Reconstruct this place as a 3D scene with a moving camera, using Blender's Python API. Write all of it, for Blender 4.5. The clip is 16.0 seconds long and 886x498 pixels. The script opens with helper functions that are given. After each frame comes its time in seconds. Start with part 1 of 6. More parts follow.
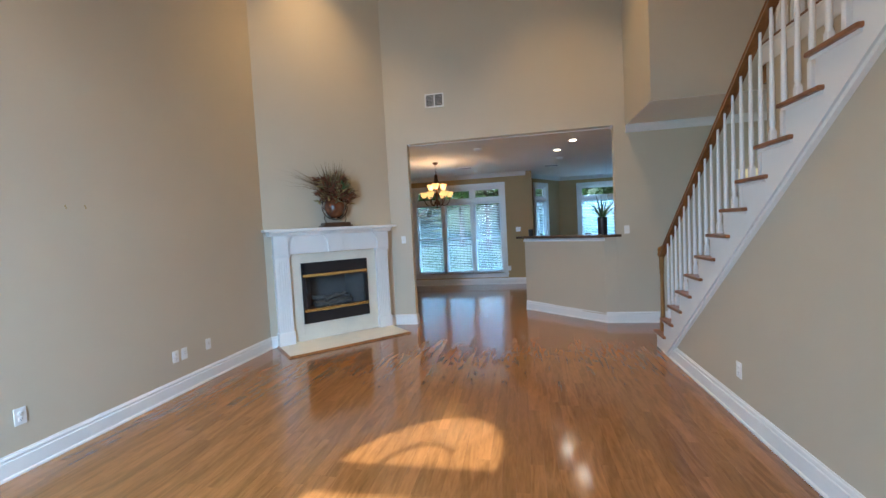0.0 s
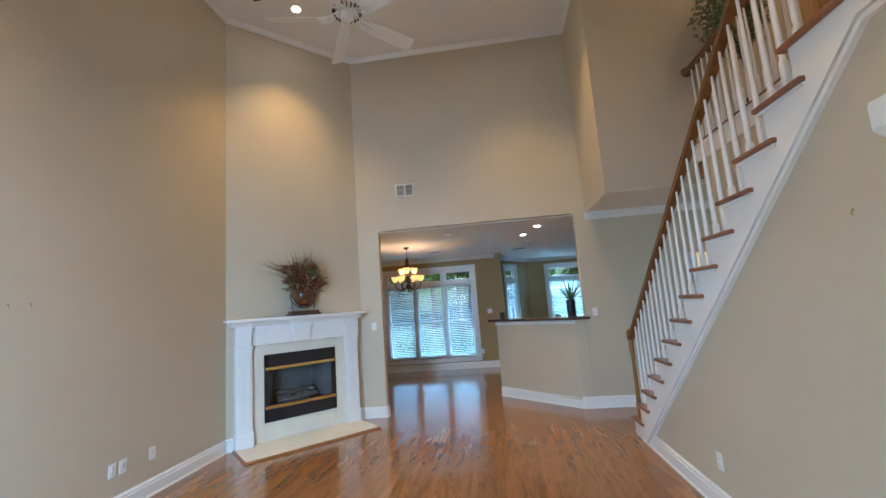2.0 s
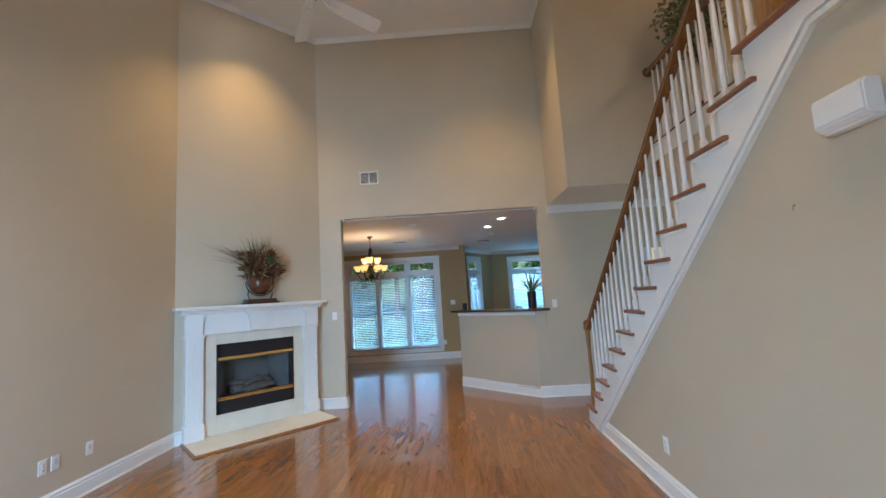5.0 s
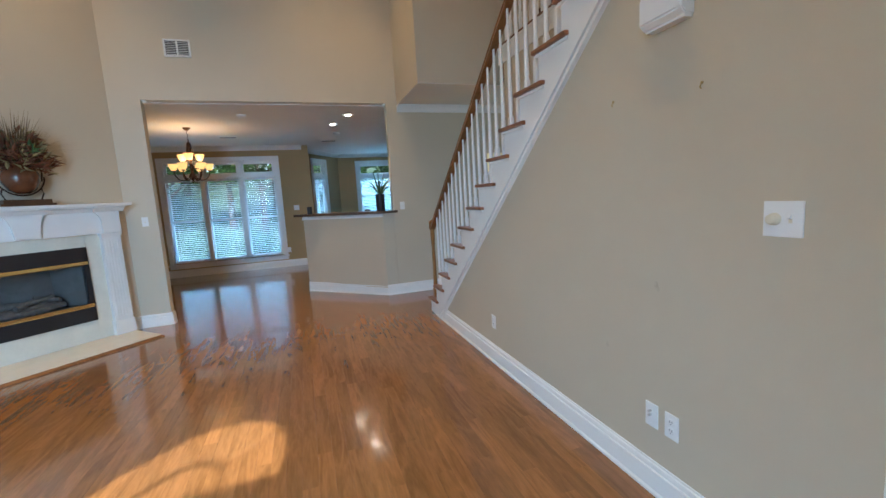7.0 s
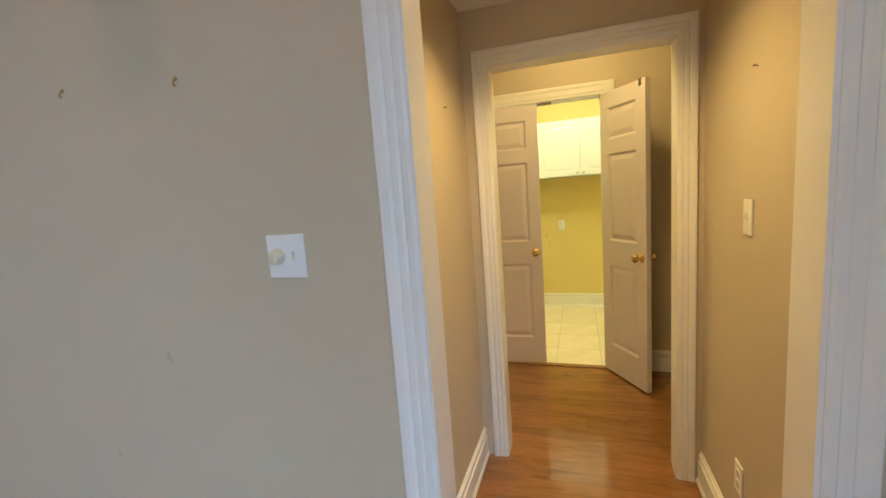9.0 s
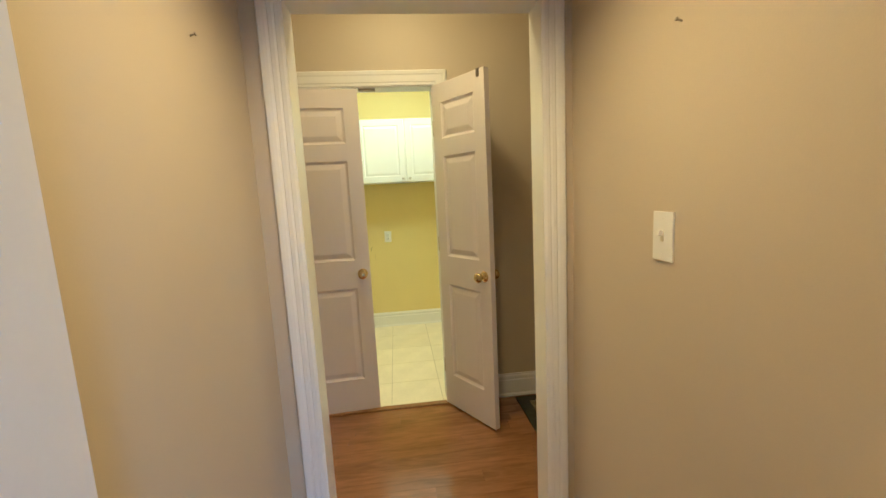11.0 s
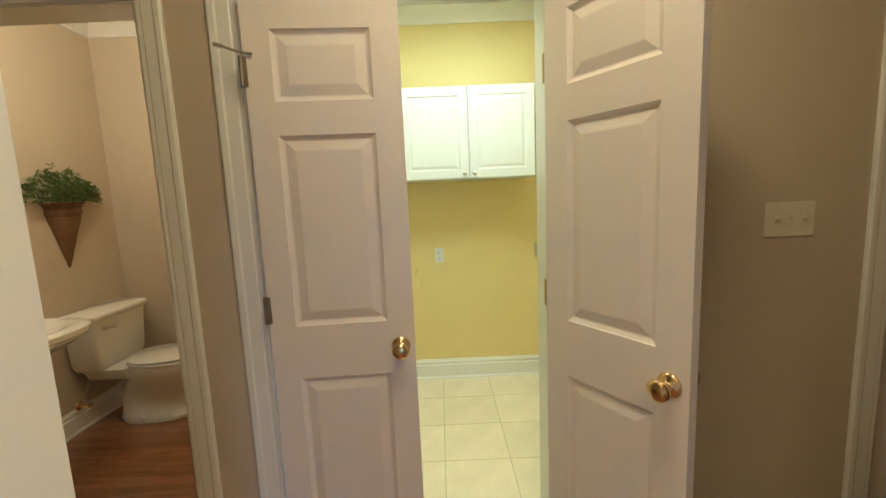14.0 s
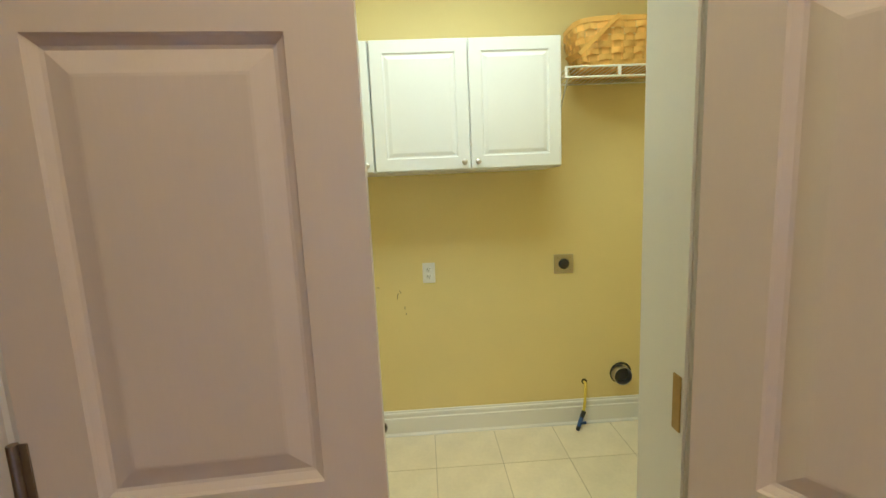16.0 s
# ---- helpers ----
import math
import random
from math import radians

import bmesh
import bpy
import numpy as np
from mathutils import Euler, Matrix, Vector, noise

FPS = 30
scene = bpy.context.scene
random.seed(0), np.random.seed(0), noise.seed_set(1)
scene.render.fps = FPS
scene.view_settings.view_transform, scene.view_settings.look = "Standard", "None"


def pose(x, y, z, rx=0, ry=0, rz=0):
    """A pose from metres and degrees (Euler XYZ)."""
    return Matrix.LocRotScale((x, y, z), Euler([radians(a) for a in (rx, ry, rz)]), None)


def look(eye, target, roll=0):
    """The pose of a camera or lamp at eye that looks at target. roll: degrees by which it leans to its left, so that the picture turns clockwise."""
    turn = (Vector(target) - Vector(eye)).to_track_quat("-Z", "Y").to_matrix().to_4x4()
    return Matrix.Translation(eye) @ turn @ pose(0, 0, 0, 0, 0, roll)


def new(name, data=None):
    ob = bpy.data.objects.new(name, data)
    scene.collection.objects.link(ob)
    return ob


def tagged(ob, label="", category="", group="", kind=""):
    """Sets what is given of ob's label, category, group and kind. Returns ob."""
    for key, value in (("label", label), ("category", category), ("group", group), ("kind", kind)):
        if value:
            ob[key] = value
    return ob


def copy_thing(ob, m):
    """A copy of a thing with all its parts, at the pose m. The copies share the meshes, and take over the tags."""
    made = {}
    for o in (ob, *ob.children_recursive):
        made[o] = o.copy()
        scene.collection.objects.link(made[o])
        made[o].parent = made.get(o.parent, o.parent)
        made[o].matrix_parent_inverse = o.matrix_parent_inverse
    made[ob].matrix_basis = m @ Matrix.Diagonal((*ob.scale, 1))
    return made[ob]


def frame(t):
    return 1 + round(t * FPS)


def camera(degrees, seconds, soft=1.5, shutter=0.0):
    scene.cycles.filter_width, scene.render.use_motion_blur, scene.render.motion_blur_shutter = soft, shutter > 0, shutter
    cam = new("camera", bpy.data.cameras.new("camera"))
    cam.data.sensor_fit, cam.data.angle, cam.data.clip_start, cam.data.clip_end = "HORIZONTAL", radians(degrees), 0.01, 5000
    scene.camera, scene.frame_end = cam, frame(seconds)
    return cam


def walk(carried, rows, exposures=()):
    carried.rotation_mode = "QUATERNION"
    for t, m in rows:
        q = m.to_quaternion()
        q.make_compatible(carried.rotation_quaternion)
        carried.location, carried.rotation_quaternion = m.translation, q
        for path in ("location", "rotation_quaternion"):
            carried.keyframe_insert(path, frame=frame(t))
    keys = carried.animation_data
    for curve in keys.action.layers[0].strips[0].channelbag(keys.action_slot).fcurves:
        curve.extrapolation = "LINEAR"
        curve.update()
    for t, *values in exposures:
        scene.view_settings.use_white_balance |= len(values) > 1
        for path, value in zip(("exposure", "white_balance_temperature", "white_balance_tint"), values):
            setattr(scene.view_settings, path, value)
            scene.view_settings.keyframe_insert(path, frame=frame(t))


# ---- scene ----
cam = camera(94.4, 16.0)
PATH = [
    (0, (0.237, 0.218, 1.472), (-0.144, 2.179, 1.373), -3.0),
    (0.5, (0.22, 0.237, 1.492), (-0.101, 2.21, 1.432), -3.3),
    (1, (0.233, 0.244, 1.503), (-0.039, 2.226, 1.517), -3.7),
    (1.5, (0.232, 0.223, 1.529), (-0.006, 2.204, 1.674), -4.0),
    (2, (0.254, 0.209, 1.557), (0.034, 2.177, 1.833), -4.2),
    (2.5, (0.264, 0.195, 1.583), (0.063, 2.144, 1.984), -4.5),
    (3, (0.214, 0.188, 1.585), (0.05, 2.121, 2.069), -4.9),
    (3.2, (0.239, 0.161, 1.574), (0.085, 2.09, 2.082), -5.2),
    (5.3, (0.276, 0.265, 1.511), (0.251, 2.261, 1.631), -3.2),
    (5.5, (0.283, 0.273, 1.492), (0.305, 2.273, 1.534), -3.7),
    (6, (0.265, 0.306, 1.462), (0.446, 2.295, 1.357), -3.8),
    (6.5, (0.266, 0.35, 1.443), (0.642, 2.304, 1.239), -3.7),
    (7, (0.286, 0.378, 1.433), (0.912, 2.26, 1.176), -3.4),
    (7.5, (0.372, 0.406, 1.422), (1.287, 2.163, 1.15), -3.0),
    (8, (0.552, 0.449, 1.421), (1.832, 1.964, 1.161), -3.2),
    (8.5, (0.688, 0.464, 1.424), (2.299, 1.622, 1.168), -3.8),
    (8.8, (0.769, 0.502, 1.431), (2.557, 1.357, 1.158), -4.2),
    (9, (0.83, 0.529, 1.428), (2.709, 1.161, 1.164), -4.2),
    (9.5, (0.957, 0.598, 1.428), (2.937, 0.689, 1.154), -4.7),
    (9.6, (0.974, 0.594, 1.432), (2.955, 0.606, 1.155), -4.9),
    (9.7, (0.997, 0.606, 1.431), (2.975, 0.536, 1.144), -4.6),
    (11.8, (1.777, 0.641, 1.41), (3.745, 0.416, 1.131), -2.8),
    (12, (1.829, 0.652, 1.416), (3.798, 0.461, 1.122), -2.4),
    (12.5, (2.076, 0.628, 1.415), (4.052, 0.512, 1.131), -2.5),
    (13, (2.298, 0.612, 1.414), (4.277, 0.55, 1.133), -2.5),
    (13.5, (2.543, 0.661, 1.416), (4.527, 0.63, 1.166), -2.6),
    (14, (2.761, 0.707, 1.421), (4.743, 0.698, 1.158), -2.5),
    (14.5, (2.944, 0.685, 1.421), (4.93, 0.718, 1.181), -2.5),
    (15, (3.123, 0.657, 1.43), (5.109, 0.685, 1.193), -2.4),
    (15.5, (3.32, 0.694, 1.414), (5.305, 0.671, 1.171), -2.6),
    (16, (3.538, 0.734, 1.416), (5.518, 0.649, 1.142), -2.6),
]
EXPOSURES = [(0, 1.14, 5720, 13), (1.5, 1.18, 5700, 12), (3.0, 1.28, 5720, 12), (5.3, 1.16, 5700, 13), (7.0, 1.08, 5650, 12), (8.0, 1.02, 5600, 12), (8.5, 1.02, 5600, 13), (9.0, 1.04, 5550, 13), (9.6, 1.06, 5500, 12), (12.0, 0.86, 4050, 19), (13.0, 0.74, 4150, 18), (14.0, 1.02, 4250, 20), (15.0, 0.99, 4320, 23), (15.5, 0.86, 4230, 23), (16.0, 0.72, 4330, 27)]
walk(cam, [(t, look(eye, target, roll)) for t, eye, target, roll in PATH], EXPOSURES)


# ---------------------------------------------------------------- world, sun, large lights
SUN_DIR = Vector((0.29, 0.96, -0.80)).normalized()   # the way the sunlight travels
world = bpy.data.worlds.new("world")
scene.world = world
world.use_nodes = True
wn = world.node_tree.nodes
sky = wn.new("ShaderNodeTexSky")
sky.sky_type, sky.sun_disc = "NISHITA", False
sky.sun_elevation = math.asin(-SUN_DIR.z)
sky.sun_rotation = math.atan2(-SUN_DIR.x, -SUN_DIR.y)
world.node_tree.links.new(sky.outputs[0], wn["Background"].inputs[0])
wn["Background"].inputs[1].default_value = 0.15


def lamp(name, kind, energy, color, m, **more):
    data = bpy.data.lights.new(name, kind)
    data.energy, data.color = energy, color
    if kind == "SUN":
        data.angle = radians(0.6)
    if kind == "AREA":
        data.shape, data.size, data.size_y = "RECTANGLE", more["w"], more["h"]
        data.spread = radians(more.get("spread", 180))
    if kind == "SPOT":
        data.spot_size, data.spot_blend, data.shadow_soft_size = radians(more["cone"]), more.get("blend", 0.6), more.get("soft", 0.05)
    if kind == "POINT":
        data.shadow_soft_size = more.get("soft", 0.05)
    ob = new(name, data)
    ob.matrix_world = m
    return ob


WARM = (1.0, 0.61, 0.23)
DAY = (0.42, 0.72, 1.0)
lamp("sun", "SUN", 5.0, (1.0, 0.95, 0.85), look((0, 0, 30), Vector((0, 0, 30)) + SUN_DIR))
# daylight in the openings
# the sky's light falls in slantwise, so the tall front window has three tilted strips, one over the other
for wz, power in ((0.95, 24), (1.82, 34), (2.69, 42)):
    lamp("window_light_front", "AREA", power, DAY, look((-1.70, -1.22, wz), (-1.90, 0.0, wz - 1.00)), w=0.98, h=0.80, spread=146)
# lamps added outside, above the sight line, to strengthen the sky's light
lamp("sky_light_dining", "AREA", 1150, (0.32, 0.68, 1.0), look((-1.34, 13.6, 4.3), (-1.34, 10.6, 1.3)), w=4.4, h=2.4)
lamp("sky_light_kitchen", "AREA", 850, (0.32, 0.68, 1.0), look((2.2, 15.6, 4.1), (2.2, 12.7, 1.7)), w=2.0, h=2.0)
# recessed lamps of the high ceiling
# the pair at y = 1.4 is unseen and assumed
CANS = [(-2.07, 5.08), (0.85, 5.11), (-2.07, 1.4), (0.85, 1.4)]
for cx, cy in CANS:
    lamp("can_light", "SPOT", 100, WARM, look((cx, cy, 5.70), (cx, cy + 0.001, 0)), cone=94, blend=1.0)
for cx, cy in [(1.10, 7.15), (0.92, 7.95)]:
    lamp("can_light", "SPOT", 42, WARM, look((cx, cy, 2.76), (cx, cy + 0.001, 0)), cone=120, blend=0.7)
lamp("chandelier_light", "AREA", 4.5, (1.0, 0.64, 0.32), look((-1.39, 8.25, 2.20), (-1.39, 8.251, 3.0)), w=0.45, h=0.45)     # the shades are open at the top
# added spot; the hall has no known fixture of its own
lamp("hall_fill", "SPOT", 40, (1.0, 0.63, 0.175), look((2.30, 0.55, 2.26), (2.30, 0.551, 0)), cone=140, blend=0.9, soft=0.09)
# no fixtures in view for the next four lamps; their places are assumed
lamp("vestibule_light", "AREA", 8, (1.0, 0.665, 0.195), look((3.32, 0.55, 2.69), (3.32, 0.551, 0)), w=0.3, h=0.3)
lamp("bath_light", "POINT", 12, (1.0, 0.68, 0.25), pose(4.6, 2.4, 2.3), soft=0.12)
lamp("laundry_light", "AREA", 12.8, (1.0, 0.92, 0.43), look((4.80, 0.55, 2.66), (4.80, 0.551, 0)), w=0.5, h=1.1)
lamp("upper_hall_light", "POINT", 16, (1.0, 0.68, 0.36), pose(4.2, 2.6, 5.2), soft=0.12)
# added fill without a fixture, in place of light bounced under the soffit
lamp("back_hall_fill", "POINT", 3.0, (1.0, 0.74, 0.46), pose(4.7, 5.8, 1.7), soft=0.1)

# ---------------------------------------------------------------- materials
def node(nt, kind, **sets):
    n = nt.nodes.new(kind)
    for key, value in sets.items():
        n.inputs[key.replace("_", " ")].default_value = value
    return n


def material(name, color, rough=0.5, metal=0.0, var=0.06, scale=3.0, bump=0.05, grain=180.0, coat=0.0, stretch=(1, 1, 1), emit=None, strength=0.0, rand=0.0, spec=0.5):
    """Base colour with slow mottling and fine grain, at two scales, and a fine relief."""
    m = bpy.data.materials.new(name)
    m.use_nodes = True
    nt = m.node_tree
    b = nt.nodes["Principled BSDF"]
    b.inputs["Roughness"].default_value, b.inputs["Metallic"].default_value = rough, metal
    b.inputs["Coat Weight"].default_value = coat
    b.inputs["Coat Roughness"].default_value = 0.08
    b.inputs["Specular IOR Level"].default_value = spec
    tc = nt.nodes.new("ShaderNodeTexCoord")
    mp = nt.nodes.new("ShaderNodeMapping")
    mp.inputs["Scale"].default_value = stretch
    nt.links.new(tc.outputs["Object"], mp.inputs["Vector"])
    n1 = node(nt, "ShaderNodeTexNoise", Scale=scale, Detail=4.0)
    n2 = node(nt, "ShaderNodeTexNoise", Scale=grain, Detail=2.0)
    for n in (n1, n2):
        nt.links.new(mp.outputs[0], n.inputs["Vector"])
    mix = nt.nodes.new("ShaderNodeMath")
    mix.operation = "MULTIPLY_ADD"
    nt.links.new(n2.outputs["Fac"], mix.inputs[0])
    mix.inputs[1].default_value = 0.35
    nt.links.new(n1.outputs["Fac"], mix.inputs[2])
    ramp = nt.nodes.new("ShaderNodeMapRange")
    ramp.inputs["From Min"].default_value, ramp.inputs["From Max"].default_value = 0.35, 1.0
    ramp.inputs["To Min"].default_value, ramp.inputs["To Max"].default_value = 1 - var, 1 + var
    nt.links.new(mix.outputs[0], ramp.inputs["Value"])
    value = ramp.outputs[0]
    if rand:
        info = nt.nodes.new("ShaderNodeObjectInfo")
        geo = nt.nodes.new("ShaderNodeNewGeometry")
        add = nt.nodes.new("ShaderNodeMath")
        add.operation = "ADD"
        nt.links.new(info.outputs["Random"], add.inputs[0])
        nt.links.new(geo.outputs["Random Per Island"], add.inputs[1])
        fr = nt.nodes.new("ShaderNodeMath")
        fr.operation = "FRACT"
        nt.links.new(add.outputs[0], fr.inputs[0])
        r2 = nt.nodes.new("ShaderNodeMapRange")
        r2.inputs["To Min"].default_value, r2.inputs["To Max"].default_value = 1 - rand, 1 + rand
        nt.links.new(fr.outputs[0], r2.inputs["Value"])
        mu = nt.nodes.new("ShaderNodeMath")
        mu.operation = "MULTIPLY"
        nt.links.new(value, mu.inputs[0])
        nt.links.new(r2.outputs[0], mu.inputs[1])
        value = mu.outputs[0]
    sc = nt.nodes.new("ShaderNodeVectorMath")
    sc.operation = "SCALE"
    sc.inputs[0].default_value = color
    nt.links.new(value, sc.inputs["Scale"])
    nt.links.new(sc.outputs[0], b.inputs["Base Color"])
    if bump:
        bp = nt.nodes.new("ShaderNodeBump")
        bp.inputs["Strength"].default_value, bp.inputs["Distance"].default_value = bump, 0.002
        nt.links.new(n2.outputs["Fac"], bp.inputs["Height"])
        nt.links.new(bp.outputs[0], b.inputs["Normal"])
    if emit:
        b.inputs["Emission Color"].default_value = (*emit, 1)
        b.inputs["Emission Strength"].default_value = strength
    return m


def wood_material(name, dark, light, rough, coat, along="y", rand=0.0, long=0.08, relief=0.04):
    """Oak: long streaks along one axis, cathedral figure and pores; each board takes its own tone."""
    m = bpy.data.materials.new(name)
    m.use_nodes = True
    nt = m.node_tree
    b = nt.nodes["Principled BSDF"]
    b.inputs["Roughness"].default_value = rough
    b.inputs["Coat Weight"].default_value, b.inputs["Coat Roughness"].default_value = coat, 0.08
    tc = nt.nodes.new("ShaderNodeTexCoord")
    geo = nt.nodes.new("ShaderNodeNewGeometry")
    info = nt.nodes.new("ShaderNodeObjectInfo")
    add = nt.nodes.new("ShaderNodeMath")
    add.operation = "ADD"
    nt.links.new(info.outputs["Random"], add.inputs[0])
    nt.links.new(geo.outputs["Random Per Island"], add.inputs[1])
    fr = nt.nodes.new("ShaderNodeMath")
    fr.operation = "FRACT"
    nt.links.new(add.outputs[0], fr.inputs[0])
    shift = nt.nodes.new("ShaderNodeVectorMath")
    shift.operation = "SCALE"
    shift.inputs[0].default_value = (37.0, 53.0, 11.0)
    nt.links.new(fr.outputs[0], shift.inputs["Scale"])
    mv = nt.nodes.new("ShaderNodeVectorMath")
    mv.operation = "ADD"
    nt.links.new(tc.outputs["Object"], mv.inputs[0])
    nt.links.new(shift.outputs[0], mv.inputs[1])
    mp = nt.nodes.new("ShaderNodeMapping")
    mp.inputs["Scale"].default_value = {"x": (long, 1, 1), "y": (1, long, 1), "z": (1, 1, long)}[along]
    nt.links.new(mv.outputs[0], mp.inputs["Vector"])
    wide = node(nt, "ShaderNodeTexNoise", Scale=9.0, Detail=5.0, Distortion=1.2)
    fine = node(nt, "ShaderNodeTexNoise", Scale=95.0, Detail=1.5)
    nt.links.new(mp.outputs[0], wide.inputs["Vector"])
    nt.links.new(mp.outputs[0], fine.inputs["Vector"])
    rings = nt.nodes.new("ShaderNodeMath")
    rings.operation = "MULTIPLY"
    rings.inputs[1].default_value = 6.0
    nt.links.new(wide.outputs["Fac"], rings.inputs[0])
    rf = nt.nodes.new("ShaderNodeMath")
    rf.operation = "PINGPONG"
    rf.inputs[1].default_value = 1.0
    nt.links.new(rings.outputs[0], rf.inputs[0])
    mix = nt.nodes.new("ShaderNodeMath")
    mix.operation = "MULTIPLY_ADD"
    nt.links.new(fine.outputs["Fac"], mix.inputs[0])
    mix.inputs[1].default_value = 0.30
    half = nt.nodes.new("ShaderNodeMath")
    half.operation = "MULTIPLY"
    half.inputs[1].default_value = 0.25
    nt.links.new(rf.outputs[0], half.inputs[0])
    nt.links.new(half.outputs[0], mix.inputs[2])
    ramp = nt.nodes.new("ShaderNodeValToRGB")
    ramp.color_ramp.elements[0].position, ramp.color_ramp.elements[0].color = 0.10, (*dark, 1)
    ramp.color_ramp.elements[1].position, ramp.color_ramp.elements[1].color = 0.62, (*light, 1)
    nt.links.new(mix.outputs[0], ramp.inputs["Fac"])
    tone = nt.nodes.new("ShaderNodeMapRange")
    tone.inputs["To Min"].default_value, tone.inputs["To Max"].default_value = 1 - rand, 1 + rand
    nt.links.new(fr.outputs[0], tone.inputs["Value"])
    sc = nt.nodes.new("ShaderNodeVectorMath")
    sc.operation = "SCALE"
    nt.links.new(ramp.outputs[0], sc.inputs[0])
    nt.links.new(tone.outputs[0], sc.inputs["Scale"])
    nt.links.new(sc.outputs[0], b.inputs["Base Color"])
    bp = nt.nodes.new("ShaderNodeBump")
    bp.inputs["Strength"].default_value, bp.inputs["Distance"].default_value = relief, 0.001
    nt.links.new(fine.outputs["Fac"], bp.inputs["Height"])
    nt.links.new(bp.outputs[0], b.inputs["Normal"])
    return m


M = {}
M["wall"] = material("tan_wall_paint", (0.55, 0.475, 0.355), 0.5, var=0.035, scale=1.2, bump=0.10, grain=260)
M["smudge"] = material("rubbed_paint", (0.485, 0.42, 0.315), 0.6, var=0.2, scale=60)
M["smudge_brown"] = material("brown_scuff", (0.22, 0.17, 0.09), 0.7, var=0.3, scale=60)
M["darkwood"] = wood_material("dark_stained_wood", (0.045, 0.018, 0.008), (0.12, 0.05, 0.018), 0.35, 0.2, "x")
M["ochre"] = material("ochre_wall_paint", (0.40, 0.28, 0.12), 0.6, var=0.04, scale=1.2, bump=0.10, grain=260)
M["yellow"] = material("yellow_wall_paint", (0.76, 0.635, 0.225), 0.55, var=0.04, scale=1.4, bump=0.10, grain=260)
M["ceiling"] = material("ceiling_paint", (0.82, 0.80, 0.76), 0.8, var=0.03, scale=1.5, bump=0.15, grain=220)
M["white"] = material("white_trim_paint", (0.80, 0.79, 0.76), 0.32, var=0.025, scale=5, bump=0.03)
M["doorpaint"] = material("white_door_paint", (0.76, 0.695, 0.665), 0.35, var=0.03, scale=4, bump=0.05, stretch=(1, 1, 0.15))
M["floor"] = wood_material("oak_floor", (0.185, 0.078, 0.021), (0.375, 0.172, 0.052), 0.16, 0.5, "y", 0.13, long=0.13, relief=0.008)
M["joint"] = material("dark_joint", (0.19, 0.08, 0.028), 0.6)
M["rail"] = wood_material("stained_oak_y", (0.15, 0.058, 0.017), (0.34, 0.15, 0.045), 0.30, 0.3, "y", 0.05)
M["railz"] = wood_material("stained_oak_z", (0.20, 0.090, 0.020), (0.42, 0.21, 0.055), 0.30, 0.3, "z", 0.05)
M["tread"] = wood_material("tread_oak", (0.17, 0.060, 0.020), (0.34, 0.13, 0.045), 0.28, 0.3, "x", 0.08)
M["marble"] = material("cream_marble", (0.74, 0.69, 0.57), 0.18, var=0.06, scale=5, bump=0.0, grain=40)
M["tile"] = material("cream_floor_tile", (0.83, 0.755, 0.56), 0.30, var=0.10, scale=6, bump=0.02, grain=60, rand=0.04)
M["grout"] = material("grout", (0.56, 0.50, 0.38), 0.9, var=0.1, scale=20)
M["black"] = material("black_metal", (0.012, 0.012, 0.014), 0.38, 0.0, var=0.1, scale=8)
M["soot_and_hole"] = material("firebox_lining", (0.075, 0.072, 0.07), 0.7, var=0.3, scale=14)
M["log"] = material("ceramic_log", (0.085, 0.072, 0.062), 0.95, var=0.5, scale=22, bump=0.8, grain=60)
M["brass"] = material("polished_brass", (0.72, 0.53, 0.22), 0.16, 1.0, var=0.05, scale=20, bump=0.0)
M["chrome"] = material("brushed_nickel", (0.62, 0.60, 0.56), 0.28, 1.0, var=0.05, bump=0.0)
M["oldbrass"] = material("tarnished_brass", (0.42, 0.31, 0.13), 0.35, 1.0, var=0.15, scale=30, bump=0.02)
M["steel"] = material("hinge_steel", (0.35, 0.31, 0.26), 0.38, 1.0, var=0.15, scale=30, bump=0.02)
M["plastic"] = material("white_plastic", (0.80, 0.80, 0.78), 0.30, var=0.02, bump=0.0)
M["ivory"] = material("ivory_plastic", (0.72, 0.66, 0.50), 0.35, var=0.02, bump=0.0)
# near-black: in slots, grilles and wall holes it stands for the shade inside
M["slot"] = material("dark_slot", (0.03, 0.03, 0.03), 0.6, bump=0.0)
M["porcelain"] = material("white_porcelain", (0.80, 0.79, 0.76), 0.08, var=0.015, bump=0.0, coat=0.4)
M["cab"] = material("white_cabinet_film", (0.80, 0.81, 0.80), 0.30, var=0.02, bump=0.0)
M["granite"] = material("brown_bar_top", (0.10, 0.062, 0.04), 0.18, var=0.5, scale=60, bump=0.0, coat=0.3)
M["bronze"] = material("dark_bronze", (0.06, 0.032, 0.018), 0.42, 0.7, var=0.3, scale=18)
M["leaf"] = material("leaf_green", (0.05, 0.10, 0.03), 0.5, var=0.45, scale=30, rand=0.35)
M["straw"] = material("pale_seed_heads", (0.30, 0.24, 0.10), 0.8, var=0.4, scale=40, rand=0.4)
M["fern"] = material("bright_foliage", (0.15, 0.23, 0.06), 0.5, var=0.45, scale=30, rand=0.4)
M["leafpale"] = material("leaf_variegated", (0.19, 0.22, 0.10), 0.5, var=0.5, scale=40, rand=0.4)
M["dry"] = material("dried_grass", (0.15, 0.105, 0.05), 0.8, var=0.4, scale=30, rand=0.4)
M["rust"] = material("dried_leaves", (0.16, 0.055, 0.022), 0.8, var=0.5, scale=30, rand=0.4)
M["clay"] = material("brown_glazed_pottery", (0.13, 0.045, 0.018), 0.25, var=0.5, scale=14, coat=0.4)
